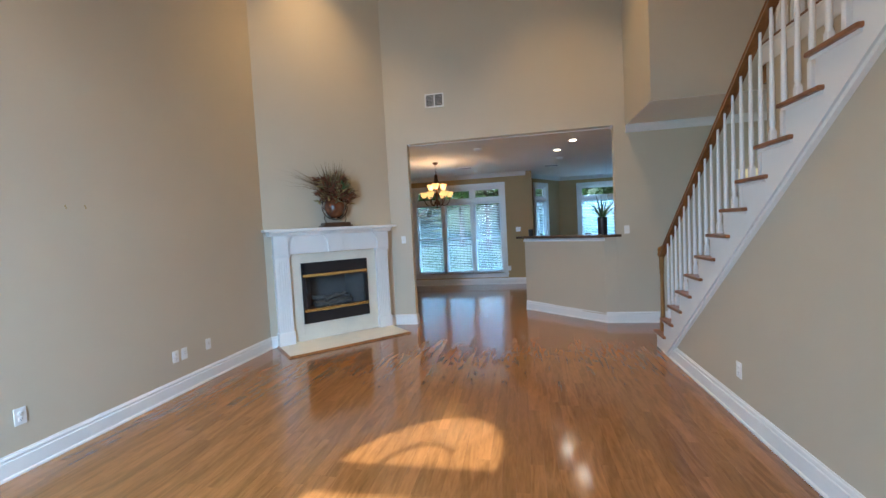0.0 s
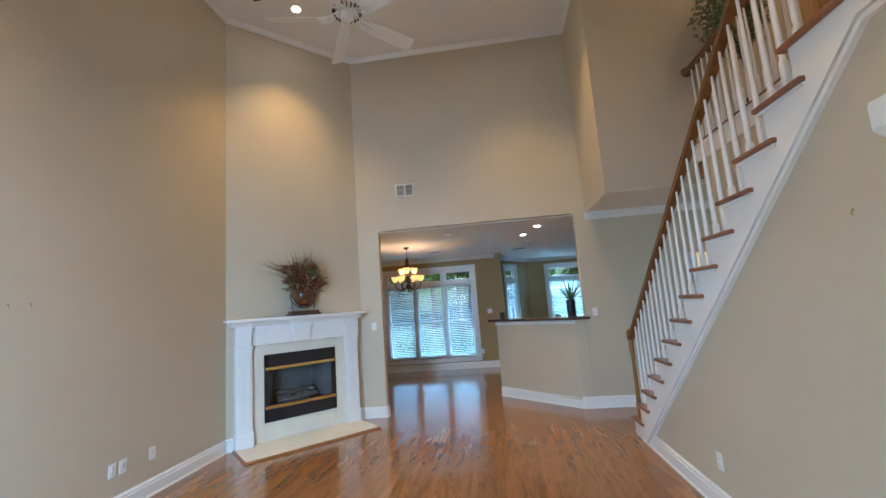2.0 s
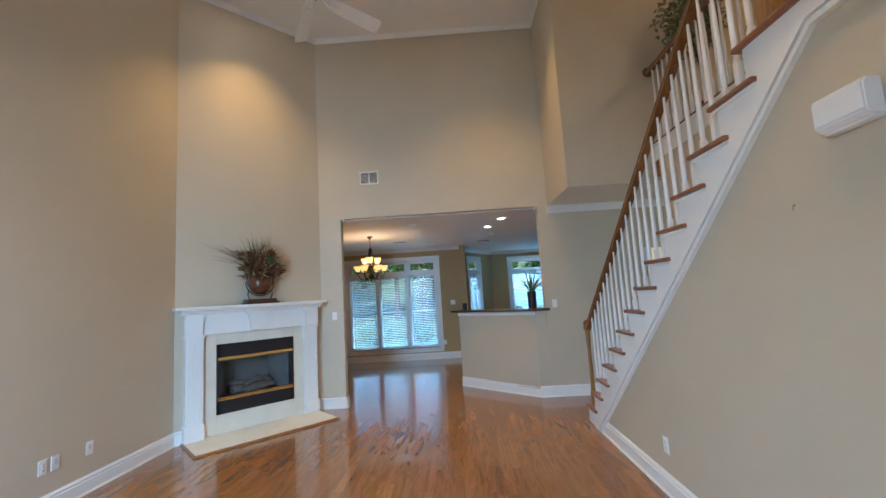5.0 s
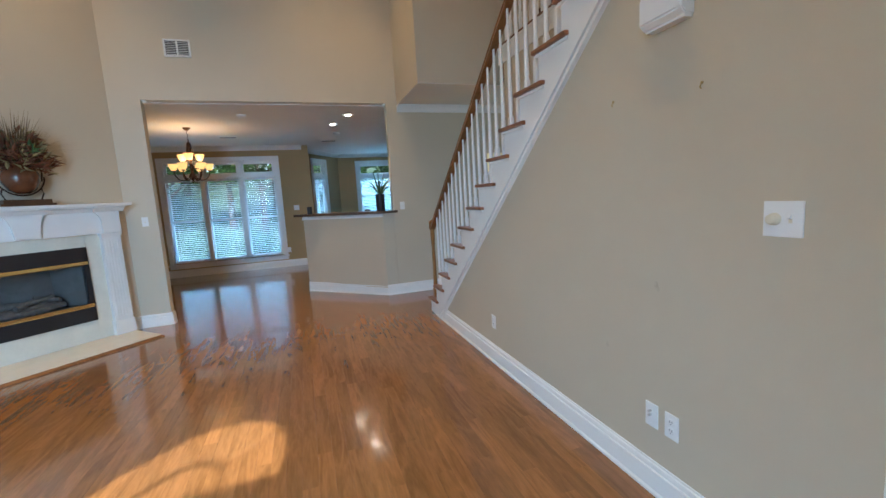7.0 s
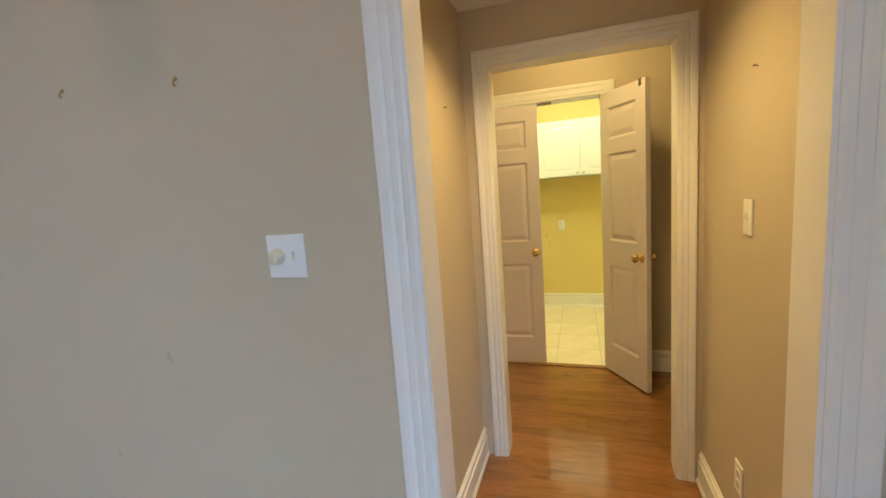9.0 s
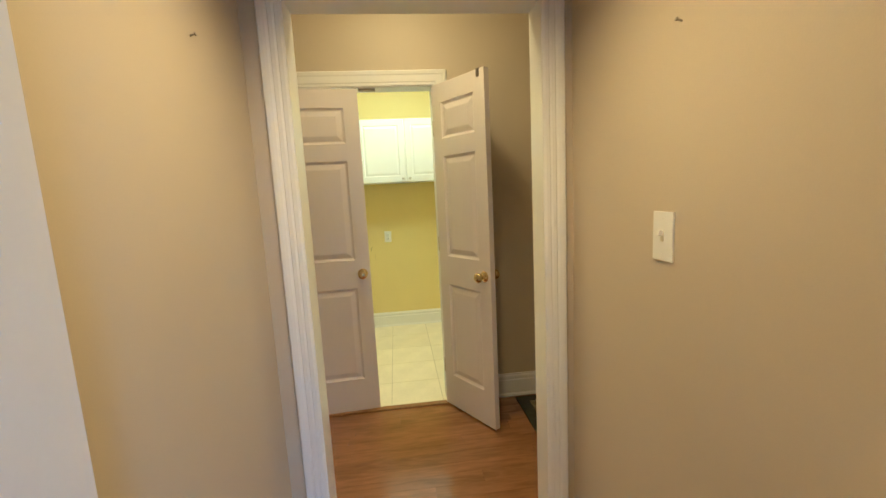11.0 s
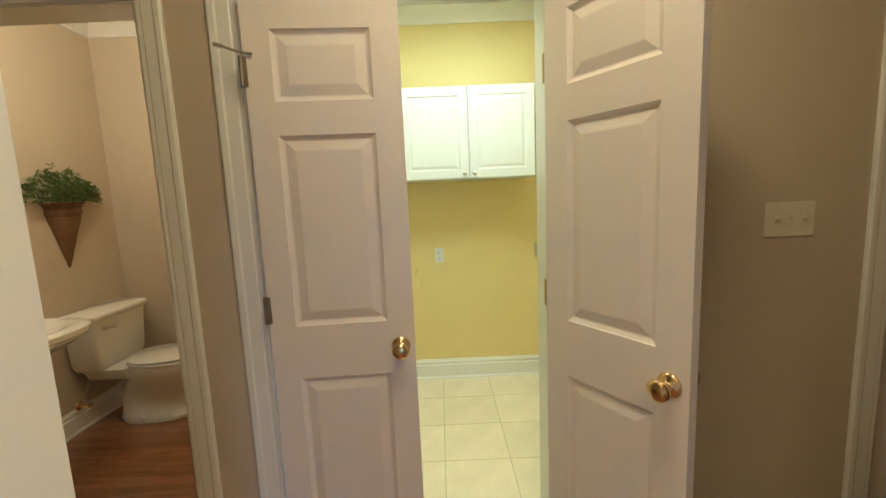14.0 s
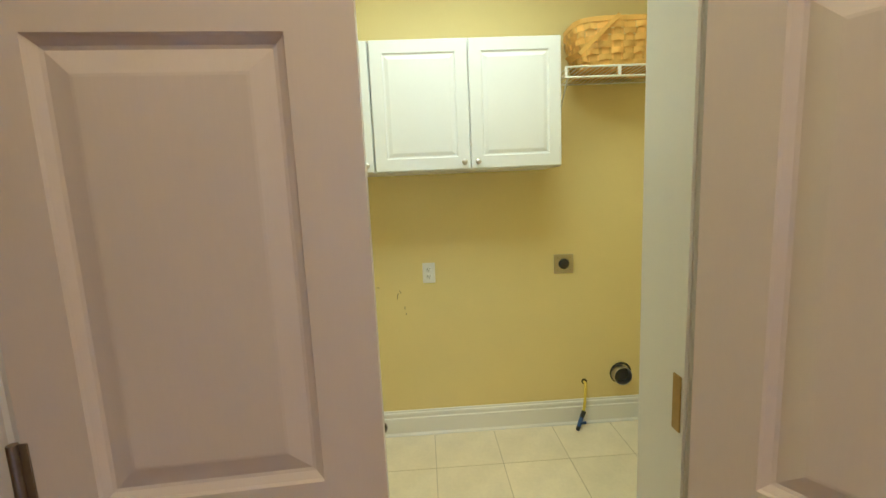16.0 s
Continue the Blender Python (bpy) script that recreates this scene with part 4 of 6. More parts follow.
window("window_1", pose(-2.46, 10.60, 0), 2.24, 0.30, 2.47, 3, 1.20, 2.13, "three tall white windows with transoms and blinds", grille=False)
window("window_2", KM @ pose(0.32, 0, 0), 0.60, 1.0, 2.50, 1, None, 2.14, "narrow white kitchen window with a blind")
window("window_3", pose(1.92, 12.70, 0), 1.03, 1.0, 2.50, 1, 1.6, 2.14, "white kitchen window with a slatted blind")
win = window("window_4", pose(-1.16, BY, 0, 0, 0, 180), 1.08, 0.45, 3.17, 1, 1.75, None, "tall white front window under an arch", slats=False)
win = tagged(thing("window_5", "arched white upper window with fan muntins", "window", pose(-1.16, BY, 0, 0, 0, 180)), kind="structure")
bm = B()
n, AR, AZ, AK = 20, 0.54, 3.27, 1.24
for k in range(n):       # spandrels close the square opening to an arch
    a0, a1 = math.pi * k / n, math.pi * (k + 1) / n
    p0, p1 = (AR - AR * math.cos(a0), AZ + AK * AR * math.sin(a0)), (AR - AR * math.cos(a1), AZ + AK * AR * math.sin(a1))
    prism(bm, [(p0[0], 0.0, p0[1]), (p1[0], 0.0, p1[1]), (p1[0], 0.0, 3.96), (p0[0], 0.0, 3.96)], (0, 0.14, 0))
part("arch_spandrel", bm, "wall", win)
bm = B()
for k in range(n):
    a0, a1 = math.pi * k / n, math.pi * (k + 1) / n
    for r0, r1 in ((0.52, 0.54), (0.225, 0.237)):
        q = [(AR - r * math.cos(a), 0.05, AZ + AK * r * math.sin(a)) for r, a in ((r0, a0), (r1, a0), (r1, a1), (r0, a1))]
        prism(bm, q, (0, 0.04, 0))
for a in (45, 90, 135):
    c, s = math.cos(radians(a)), math.sin(radians(a))
    tube(bm, [(AR + 0.23 * c, 0.07, AZ + AK * 0.23 * s), (AR + 0.52 * c, 0.07, AZ + AK * 0.52 * s)], 0.006, 6)
box(bm, 0, 0.03, AZ - 0.01, 1.08, 0.11, AZ + 0.015)
part("window_frame", bm, "white", win)

# ---------------------------------------------------------------- ceiling fan
FAN = Vector((-0.98, 3.95, 4.62))
fan = thing("ceiling_fan", "white five-blade ceiling fan hanging on a long rod", "fan", pose(*FAN))
bm = B()
cyl(bm, (0, 0, 0.16), (0, 0, TOP - FAN.z - 0.05), 0.012, n=12)
part("downrod", bm, "white", fan)
bm = B()
lathe(bm, [(0.02, TOP - FAN.z - 0.09), (0.065, TOP - FAN.z - 0.03), (0.07, TOP - FAN.z)], 24)
part("canopy", bm, "white", fan, smooth=True)
bm = B()
lathe(bm, [(0.03, 0.20), (0.06, 0.19), (0.09, 0.17), (0.13, 0.15), (0.14, 0.12), (0.14, 0.09), (0.10, 0.02), (0.06, 0.0), (0.055, -0.05), (0.05, -0.07), (0.02, -0.08), (0.005, -0.082)][::-1], 28)
part("motor_housing", bm, "white", fan, smooth=True)
for i in range(20):
    bm = B()
    box(bm, 0.100, -0.006, 0.035, 0.118, 0.006, 0.085, 0.001, pose(0, 0, 0, 0, 0, 18 * i) @ Matrix.Translation((0.012, 0, 0)) @ pose(0, 0, 0, 0, 28, 0))
    part("vent_slot", bm, "slot", fan)
for i in range(5):
    m = pose(0, 0, 0, 0, 0, 72 * i - 26)
    bm = B()
    for s in (-1, 1):
        tube(bm, [m @ Vector((0.09, 0.015 * s, 0.02)), m @ Vector((0.16, 0.03 * s, -0.05)), m @ Vector((0.21, 0.05 * s, -0.072)), m @ Vector((0.25, 0.025 * s, -0.062))], 0.008, 8)
    for s in (-1, 1):       # scrolled plate under the blade root
        tube(bm, [m @ Vector((0.245 + 0.034 * math.cos(a), s * (0.026 + 0.026 * math.sin(a)), -0.075)) for a in [math.pi * k / 6 for k in range(13)]], 0.006, 6)
    box(bm, 0.20, -0.012, -0.078, 0.30, 0.012, -0.068, 0.003, m)
    part("blade_iron", bm, "white", fan, smooth=True)
    bm = B()
    prism(bm, [(0.21, -0.040, 0), (0.225, -0.060, 0), (0.30, -0.068, 0), (0.78, -0.080, 0), (0.800, -0.060, 0), (0.806, 0.0, 0), (0.800, 0.060, 0), (0.78, 0.080, 0), (0.30, 0.068, 0), (0.225, 0.060, 0), (0.21, 0.040, 0)], (0, 0, 0.006), m @ pose(0, 0, -0.062, -22, 0, 0))
    part("blade", bm, "white", fan)

# ---------------------------------------------------------------- recessed lamps and vents
def can_trim(x, y, z, r=0.085):
    t = thing("recessed_light", "round recessed ceiling lamp, lit", "ceiling light", pose(x, y, z), "recessed lamps")
    bm = B()
    lathe(bm, [(r, 0.0), (r + 0.002, -0.004), (r * 0.8, -0.010), (r * 0.72, -0.004), (r * 0.52, -0.0015), (r * 0.50, 0.0)], 28, cap=False)
    part("trim_ring", bm, "white", t, smooth=True)
    bm = B()
    lathe(bm, [(0.001, -0.004), (r * 0.52, -0.004), (r * 0.52, -0.002), (0.001, -0.002)], 24, cap=False)
    part("bulb", bm, "lampglow", t, "glowing lamp")


for cx, cy in CANS:
    can_trim(cx, cy, TOP)
for cx, cy in ((1.10, 7.15), (0.92, 7.95)):
    can_trim(cx, cy, 2.78)


def vent(m, w, h, label, split=False, louvre="white"):
    """A grille in the plane y = 0 that faces -y."""
    v = thing("air_vent", label, "vent", m)
    bm = B()
    for a, b, c, d in ((0, 0.02, 0, h), (w - 0.02, w, 0, h), (0, w, 0, 0.02), (0, w, h - 0.02, h)):
        box(bm, a, -0.012, c, b, 0, d, 0.003)
    if split:
        box(bm, w / 2 - 0.01, -0.012, 0, w / 2 + 0.01, 0, h, 0.003)
    part("frame", bm, "white", v)
    bm = B()
    box(bm, 0.01, -0.002, 0.01, w - 0.01, -0.0005, h - 0.01)
    part("backing", bm, "slot", v)
    n = int((h - 0.04) / 0.02)
    for i in range(n):
        bm = B()
        z = 0.03 + 0.02 * i
        prism(bm, [(0.02, -0.003, z), (0.02, -0.010, z - 0.006), (0.02, -0.010, z - 0.004), (0.02, -0.003, z + 0.003)], (w - 0.04, 0, 0))
        part("slat", bm, louvre, v)
    return v


vent(pose(-1.12, FY, 3.30), 0.29, 0.205, "white return air grille high on the wall", True)
vent(pose(-2.555, 4.55, TOP, 90, 0, 90), 0.30, 0.14, "white ceiling air register with dark louvres", louvre="slot")
vent(pose(-1.10, 9.35, 2.78, 90, 0, 0), 0.32, 0.13, "white ceiling air register with dark louvres", louvre="slot")
vent(pose(0.80, 10.0, 2.78, 90, 0, 0), 0.32, 0.13, "white ceiling air register with dark louvres", louvre="slot")

for x, y, z in ((-0.44, 7.20, 2.78), (1.05, 8.9, 2.78)):
    sd = thing("smoke_detector", "small round white ceiling fitting", "detector", pose(x, y, z))
    bm = B()
    lathe(bm, [(0.068, 0.0), (0.068, -0.012), (0.055, -0.026), (0.02, -0.030), (0.002, -0.030)][::-1], 24)
    part("cover", bm, "plastic", sd, smooth=True)

# ---------------------------------------------------------------- switches, outlets and small wall things
FACE_E, FACE_W, FACE_N, FACE_S = -90, 90, 0, 180       # turn of a plate on the wall at east, west, north, south


def screws(bm, pts):
    for x, z in pts:
        cyl(bm, (x, -0.0055, z), (x, -0.0072, z), 0.003, n=8)


def plate(m, gangs, kinds, label, name="switch_plate", mat="plastic"):
    w = 0.070 + 0.046 * (gangs - 1)
    t = thing(name, label, "switch" if name == "switch_plate" else "outlet", m)
    bm = B()
    box(bm, -w / 2, -0.006, -0.057, w / 2, 0.0, 0.057, 0.0025)
    part("cover", bm, mat, t)
    for g, kind in enumerate(kinds):
        x = (g - (gangs - 1) / 2) * 0.046
        if kind == "toggle":
            bm = B()
            box(bm, x - 0.005, -0.0068, -0.012, x + 0.005, -0.0058, 0.012)
            part("slot", bm, "ivory", t)
            bm = B()
            box(bm, x - 0.004, -0.018, -0.004, x + 0.004, -0.005, 0.008, 0.001, Matrix.Translation((0, 0, 0.002)) @ pose(0, 0, 0, -18, 0, 0))
            part("toggle", bm, mat, t)
        if kind == "dial":
            bm = B()
            lathe(bm, [(0.020, 0), (0.020, 0.006), (0.017, 0.010), (0.016, 0.022), (0.013, 0.025), (0.002, 0.025)], 28, pose(x, -0.0055, 0.0, 90, 0, 0))
            part("dimmer_knob", bm, "ivory", t, "ivory round dimmer knob", smooth=True)
        if kind == "outlet":
            for dz in (-0.020, 0.020):
                bm = B()
                lathe(bm, [(0.0165, 0), (0.0165, 0.0022), (0.0155, 0.003), (0.001, 0.003)], 20, pose(x, -0.0055, dz, 90, 0, 0))
                part("socket", bm, mat, t, smooth=True)
                bm = B()
                for dx in (-0.006, 0.006):
                    box(bm, x + dx - 0.0012, -0.0092, dz - 0.001, x + dx + 0.0012, -0.0083, dz + 0.008)
                cyl(bm, (x, -0.0083, dz - 0.008), (x, -0.0092, dz - 0.008), 0.0025, n=8)
                part("socket_slots", bm, "slot", t)
        if kind == "coax":
            for dz in (-0.012, 0.008):
                bm = B()
                cyl(bm, (x - 0.004, -0.005, dz + 0.012), (x - 0.004, -0.020, dz + 0.012), 0.0055, n=12)
                part("coax_jack", bm, "chrome", t)
        for p in ((x, 0.042), (x, -0.042)) if kind != "outlet" else ((x, 0.0),):
            bm = B()
            screws(bm, (p,))
            part("screw", bm, mat, t)
    return t


plate(pose(RX, 1.259, 1.297, 0, 0, FACE_E), 2, ("dial", "toggle"), "white double plate with an ivory dimmer and a toggle")
plate(pose(RX, 1.768, 0.378, 0, 0, FACE_E), 1, ("coax",), "white cable plate with two coax jacks", "cable_plate")
plate(pose(RX, 1.660, 0.376, 0, 0, FACE_E), 1, ("outlet",), "white duplex outlet above the baseboard", "wall_outlet")
plate(pose(RX, 3.430, 0.357, 0, 0, FACE_E), 1, ("outlet",), "white duplex outlet under the stairs", "wall_outlet")
plate(pose(LX, 3.55, 0.375, 0, 0, FACE_W), 1, ("outlet",), "white duplex outlet on the long wall", "wall_outlet")
plate(pose(LX, 3.655, 0.375, 0, 0, FACE_W), 1, ("coax",), "white cable plate beside an outlet", "cable_plate")
plate(pose(LX, 3.97, 0.380, 0, 0, FACE_W), 1, ("coax",), "white phone plate on the long wall", "cable_plate")
plate(pose(LX, 2.30, 0.375, 0, 0, FACE_W), 1, ("outlet",), "white duplex outlet on the long wall", "wall_outlet")
plate(pose(-1.575, FY, 1.33, 0, 0, FACE_N), 1, ("toggle",), "white single switch beside the opening")
plate(pose(1.686, FY, 1.325, 0, 0, FACE_N), 1, ("toggle",), "white single switch near the bar")
plate(pose(0.15, 10.60, 1.36, 0, 0, FACE_N), 2, ("toggle", "toggle"), "white double switch on the dining room wall")
plate(pose(-0.10, 10.60, 0.394, 0, 0, FACE_N), 1, ("outlet",), "white outlet under the dining window", "wall_outlet")
plate(pose(2.37, HALL_R, 1.286, 0, 0, FACE_S), 1, ("toggle",), "white single toggle switch in the hall")
plate(pose(2.395, HALL_R, 0.36, 0, 0, FACE_S), 1, ("outlet",), "white outlet in the hall", "wall_outlet")
# white plate given the darker ivory, so its shade is in the colour
plate(pose(WX, -0.44, 1.292, 0, 0, FACE_E), 3, ("toggle", "toggle", "toggle"), "white triple switch plate, coloured ivory for its shadow", mat="ivory")
plate(pose(LBX, 0.722, 0.971, 0, 0, FACE_E), 1, ("outlet",), "white duplex outlet on the yellow wall", "wall_outlet")


def nail(m):
    t = thing("wall_hook", "small dark picture hook", "hook", m)
    bm = B()
    tube(bm, [(0, 0.004, 0.008), (0, -0.008, 0.004), (0, -0.012, -0.006), (0, -0.006, -0.012)], 0.0028, 6)
    cyl(bm, (0, 0.0, 0.010), (0, -0.004, 0.010), 0.005, n=8)
    part("hook", bm, "oldbrass", t)


for m in (pose(RX, 2.007, 1.812, 0, 0, FACE_E), pose(RX, 1.551, 1.779, 0, 0, FACE_E), pose(LX, 2.70, 1.778, 0, 0, FACE_W), pose(LX, 2.842, 1.784, 0, 0, FACE_W)):
    nail(m)
chime = thing("door_chime", "white plastic door chime box on the wall", "door chime", pose(RX, 1.685, 2.04, 0, 0, FACE_E))
bm = B()
prism(bm, [(-0.10, -0.045, 0), (-0.10, -0.070, 0.022), (-0.10, -0.070, 0.120), (-0.10, -0.055, 0.135), (-0.10, 0, 0.135), (-0.10, 0, 0)], (0.20, 0, 0))
bmesh.ops.bevel(bm, geom=bm.edges[:], offset=0.006, segments=2, affect="EDGES")
part("cover", bm, "plastic", chime)
bm = B()
box(bm, -0.09, -0.042, -0.006, 0.09, 0, 0.002, 0.002)
part("base_plate", bm, "plastic", chime)
corner = thing("opening_catch", "small white plastic bracket in the opening's corner", "bracket", pose(-1.43, FY + 0.02, 2.795))
bm = B()
cyl(bm, (0, 0, 0), (0.05, 0, -0.03), 0.012, n=10)
cyl(bm, (0.02, 0, 0), (0.02, 0, -0.045), 0.009, n=10)
part("bracket", bm, "plastic", corner)
corner = copy_thing(corner, pose(1.54, FY + 0.02, 2.785, 0, 0, 180))

# ---------------------------------------------------------------- plants
def blade(bm, base, way, length, width, droop, rnd, seg=4):
    """A long leaf that bends over."""
    way = Vector(way).normalized()
    side = way.cross(Vector((0, 0, 1)))
    side = side.normalized() if side.length > 0.05 else Vector((rnd.uniform(-1, 1), rnd.uniform(-1, 1), 0)).normalized()
    p, rows = Vector(base), []
    d = way.copy()
    for i in range(seg + 1):
        w = width * math.sin(math.pi * min(0.97, 0.12 + 0.85 * i / seg))
        rows.append((bm.verts.new(p - side * w / 2), bm.verts.new(p + side * w / 2)))
        p = p + d * (length / seg)
        d = (d + Vector((0, 0, -droop / seg))).normalized()
    for a, b in zip(rows, rows[1:]):
        bm.faces.new((a[0], a[1], b[1], b[0]))


def leaf(bm, p, way, l, w):
    way = Vector(way).normalized()
    side = way.cross(Vector((0.31, 0.17, 0.93))).normalized()
    up = side.cross(way)
    q = [p, p + way * l * 0.45 + side * w / 2 + up * 0.1 * l, p + way * l, p + way * l * 0.45 - side * w / 2 + up * 0.1 * l]
    v = [bm.verts.new(c) for c in q]
    bm.faces.new((v[0], v[1], v[2]))
    bm.faces.new((v[0], v[2], v[3]))


rnd = random.Random(21)
arr = thing("dried_arrangement", "dried grasses and rust leaves in a brown pot on the mantel", "plant", FM @ pose(0.94, -0.125, 1.576) @ Matrix.Scale(1.22, 4))
bm = B()
prism(bm, [(-0.17, -0.09, 0), (0.17, -0.09, 0), (0.17, 0.09, 0), (-0.17, 0.09, 0)], (0, 0, 0.018))
prism(bm, [(-0.15, -0.075, 0.018), (0.15, -0.075, 0.018), (0.15, 0.075, 0.018), (-0.15, 0.075, 0.018)], (0, 0, 0.032))
part("base", bm, "darkwood", arr, "dark wooden stand")
bm = B()
lathe(bm, [(0.04, 0.10), (0.085, 0.13), (0.118, 0.19), (0.122, 0.24), (0.10, 0.30), (0.075, 0.33), (0.085, 0.345), (0.07, 0.345)], 28)
part("pot", bm, "clay", arr, "round brown glazed pot", smooth=True)
bm = B()
for s in (-1, 1):
    tube(bm, [(0.11 * s, 0, 0.05), (0.13 * s, 0, 0.10), (0.12 * s, 0, 0.14)], 0.006, 8)
    tube(bm, [(0.13 * s, 0, 0.20), (0.14 * s, 0, 0.27), (0.125 * s, 0, 0.33)], 0.006, 8)
tube(bm, [(0.15 * math.cos(a), 0.0, 0.235 + 0.15 * math.sin(a)) for a in [math.pi * (1.0 + k / 16) for k in range(17)]], 0.006, 8)
part("stand", bm, "bronze", arr, "curved dark metal pot stand", smooth=True)
for name, mat, count in (("grass", "dry", 150), ("dried_leaves", "rust", 110), ("green_leaves", "leaf", 20), ("dried_bloom", "straw", 60)):
    bm = B()
    for i in range(count):
        a = rnd.uniform(0, 2 * math.pi)
        base = Vector((0.05 * math.cos(a), 0.04 * math.sin(a), 0.33))
        if name == "grass":
            tilt = rnd.uniform(0.0, 0.95)
            way = (tilt * math.cos(a), 0.5 * tilt * math.sin(a) - 0.12, 1.0)
            blade(bm, base, way, rnd.uniform(0.22, 0.45) if tilt < 0.45 else rnd.uniform(0.22, 0.42), 0.0075, rnd.uniform(0.15, 1.1), rnd)
        else:
            r = rnd.uniform(0.02, 0.20)
            p = Vector((r * math.cos(a), 0.6 * r * math.sin(a) - 0.02, rnd.uniform(0.33, 0.58) - 0.4 * r))
            for j in range(4):
                leaf(bm, p + Vector((rnd.uniform(-0.03, 0.03), rnd.uniform(-0.02, 0.02), rnd.uniform(-0.03, 0.03))), (math.cos(a) + rnd.uniform(-0.6, 0.6), math.sin(a) * 0.6 + rnd.uniform(-0.5, 0.3), rnd.uniform(-0.3, 1.0)), rnd.uniform(0.05, 0.11), 0.03)
    tagged(part(name, bm, mat, arr), "", "", "", "stuff")
bm = B()
for i in range(40):                       # one side sprays out far
    blade(bm, (-0.06, 0, 0.36), (-1.0, rnd.uniform(-0.4, 0.1), rnd.uniform(0.45, 1.0)), rnd.uniform(0.34, 0.66), 0.007, rnd.uniform(0.5, 1.0), rnd)
for i in range(16):
    blade(bm, (0.05, 0, 0.36), (1.0, rnd.uniform(-0.4, 0.1), rnd.uniform(0.5, 1.1)), rnd.uniform(0.28, 0.46), 0.007, rnd.uniform(0.5, 1.2), rnd)
tagged(part("side_spray", bm, "dry", arr), "", "", "", "stuff")

vase = thing("vase_plant", "spiky green plant in a dark cylindrical vase on the bar", "plant", pose(1.41, 6.64, 1.267))
bm = B()
lathe(bm, [(0.060, 0), (0.064, 0.01), (0.068, 0.22), (0.070, 0.25), (0.062, 0.25), (0.058, 0.22)], 28)
part("vase", bm, "black", vase, "dark glossy cylinder vase", smooth=True)
bm = B()
for i in range(46):
    a = rnd.uniform(0, 2 * math.pi)
    t = rnd.uniform(0.1, 1.3)
    blade(bm, (0.02 * math.cos(a), 0.02 * math.sin(a), 0.23), (t * math.cos(a), t * math.sin(a), 1.0), rnd.uniform(0.22, 0.42), 0.022, rnd.uniform(0.2, 1.3), rnd)
tagged(part("leaves", bm, "leaf", vase), "", "", "", "stuff")

# ---------------------------------------------------------------- bar and kitchen things
cup = thing("pen_cup", "small black cup on the bar top", "cup", pose(0.385, 7.36, 1.267))
bm = B()
lathe(bm, [(0.035, 0), (0.038, 0.005), (0.040, 0.115), (0.034, 0.115), (0.032, 0.02)], 20)
part("cup_body", bm, "black", cup, smooth=True)
kc = thing("kitchen_counter", "kitchen base cabinet with a dark worktop behind the half wall", "cabinet", pose(0.36, FY + 1.16, 0, 0, 0, -43.3))
bm = B()
box(bm, 0.02, 0.02, 0.0, 1.42, 0.58, 0.875, 0.004)
part("body", bm, "white", kc)
bm = B()
box(bm, 0.0, 0.0, 0.875, 1.45, 0.62, 0.912, 0.006)
part("worktop", bm, "granite", kc)
fa = thing("kitchen_faucet", "arched dark bronze kitchen faucet", "faucet", pose(1.20, 7.12, 0.912, 0, 0, -43.3))
bm = B()
cyl(bm, (0, 0, 0), (0, 0, 0.03), 0.028, 0.022, 16)
tube(bm, [(0, 0, 0.02), (0, 0, 0.27)] + [(0.09 - 0.09 * math.cos(a), 0, 0.27 + 0.10 * math.sin(a)) for a in [math.pi * k / 10 for k in range(1, 11)]] + [(0.18, 0, 0.22)], 0.012, 12)
part("spout", bm, "bronze", fa, smooth=True)

# ---------------------------------------------------------------- chandelier
ch = thing("chandelier", "dark bronze two-tier chandelier with lit amber shades", "chandelier", pose(-1.39, 8.25, 1.88))
HH = 2.78 - 1.88
bm = B()
lathe(bm, [(0.012, HH - 0.05), (0.05, HH - 0.02), (0.062, HH)], 24)
part("canopy", bm, "bronze", ch, smooth=True)
bm = B()
tube(bm, [(0.012 * math.sin(k * 1.9), 0.012 * math.cos(k * 1.9), HH - 0.03 - 0.022 * k) for k in range(9)], 0.004, 6)
cyl(bm, (0, 0, 0.66), (0, 0, HH - 0.18), 0.006, n=8)
part("chain", bm, "bronze", ch)
bm = B()
lathe(bm, [(0.004, 0.0), (0.022, 0.02), (0.012, 0.05), (0.05, 0.09), (0.06, 0.12), (0.02, 0.18), (0.03, 0.26), (0.016, 0.34), (0.034, 0.42), (0.02, 0.62), (0.012, 0.68)], 20)
for k in range(6):
    a = math.pi * k / 3
    tube(bm, [(0.06 * math.cos(a), 0.06 * math.sin(a), 0.36), (0.05 * math.cos(a), 0.05 * math.sin(a), 0.50), (0.022 * math.cos(a), 0.022 * math.sin(a), 0.66)], 0.007, 6)
part("column", bm, "bronze", ch, smooth=True)


def shade(parent, x, y, z, r):
    bm = B()
    lathe(bm, [(r * 0.38, 0), (r * 0.55, 0.012), (r * 0.78, 0.05), (r, 0.105), (r * 0.97, 0.106), (r * 0.74, 0.05), (r * 0.5, 0.016)], 20, pose(x, y, z), cap=False)
    part("shade", bm, "amber", parent, "lit amber glass shade", smooth=True)


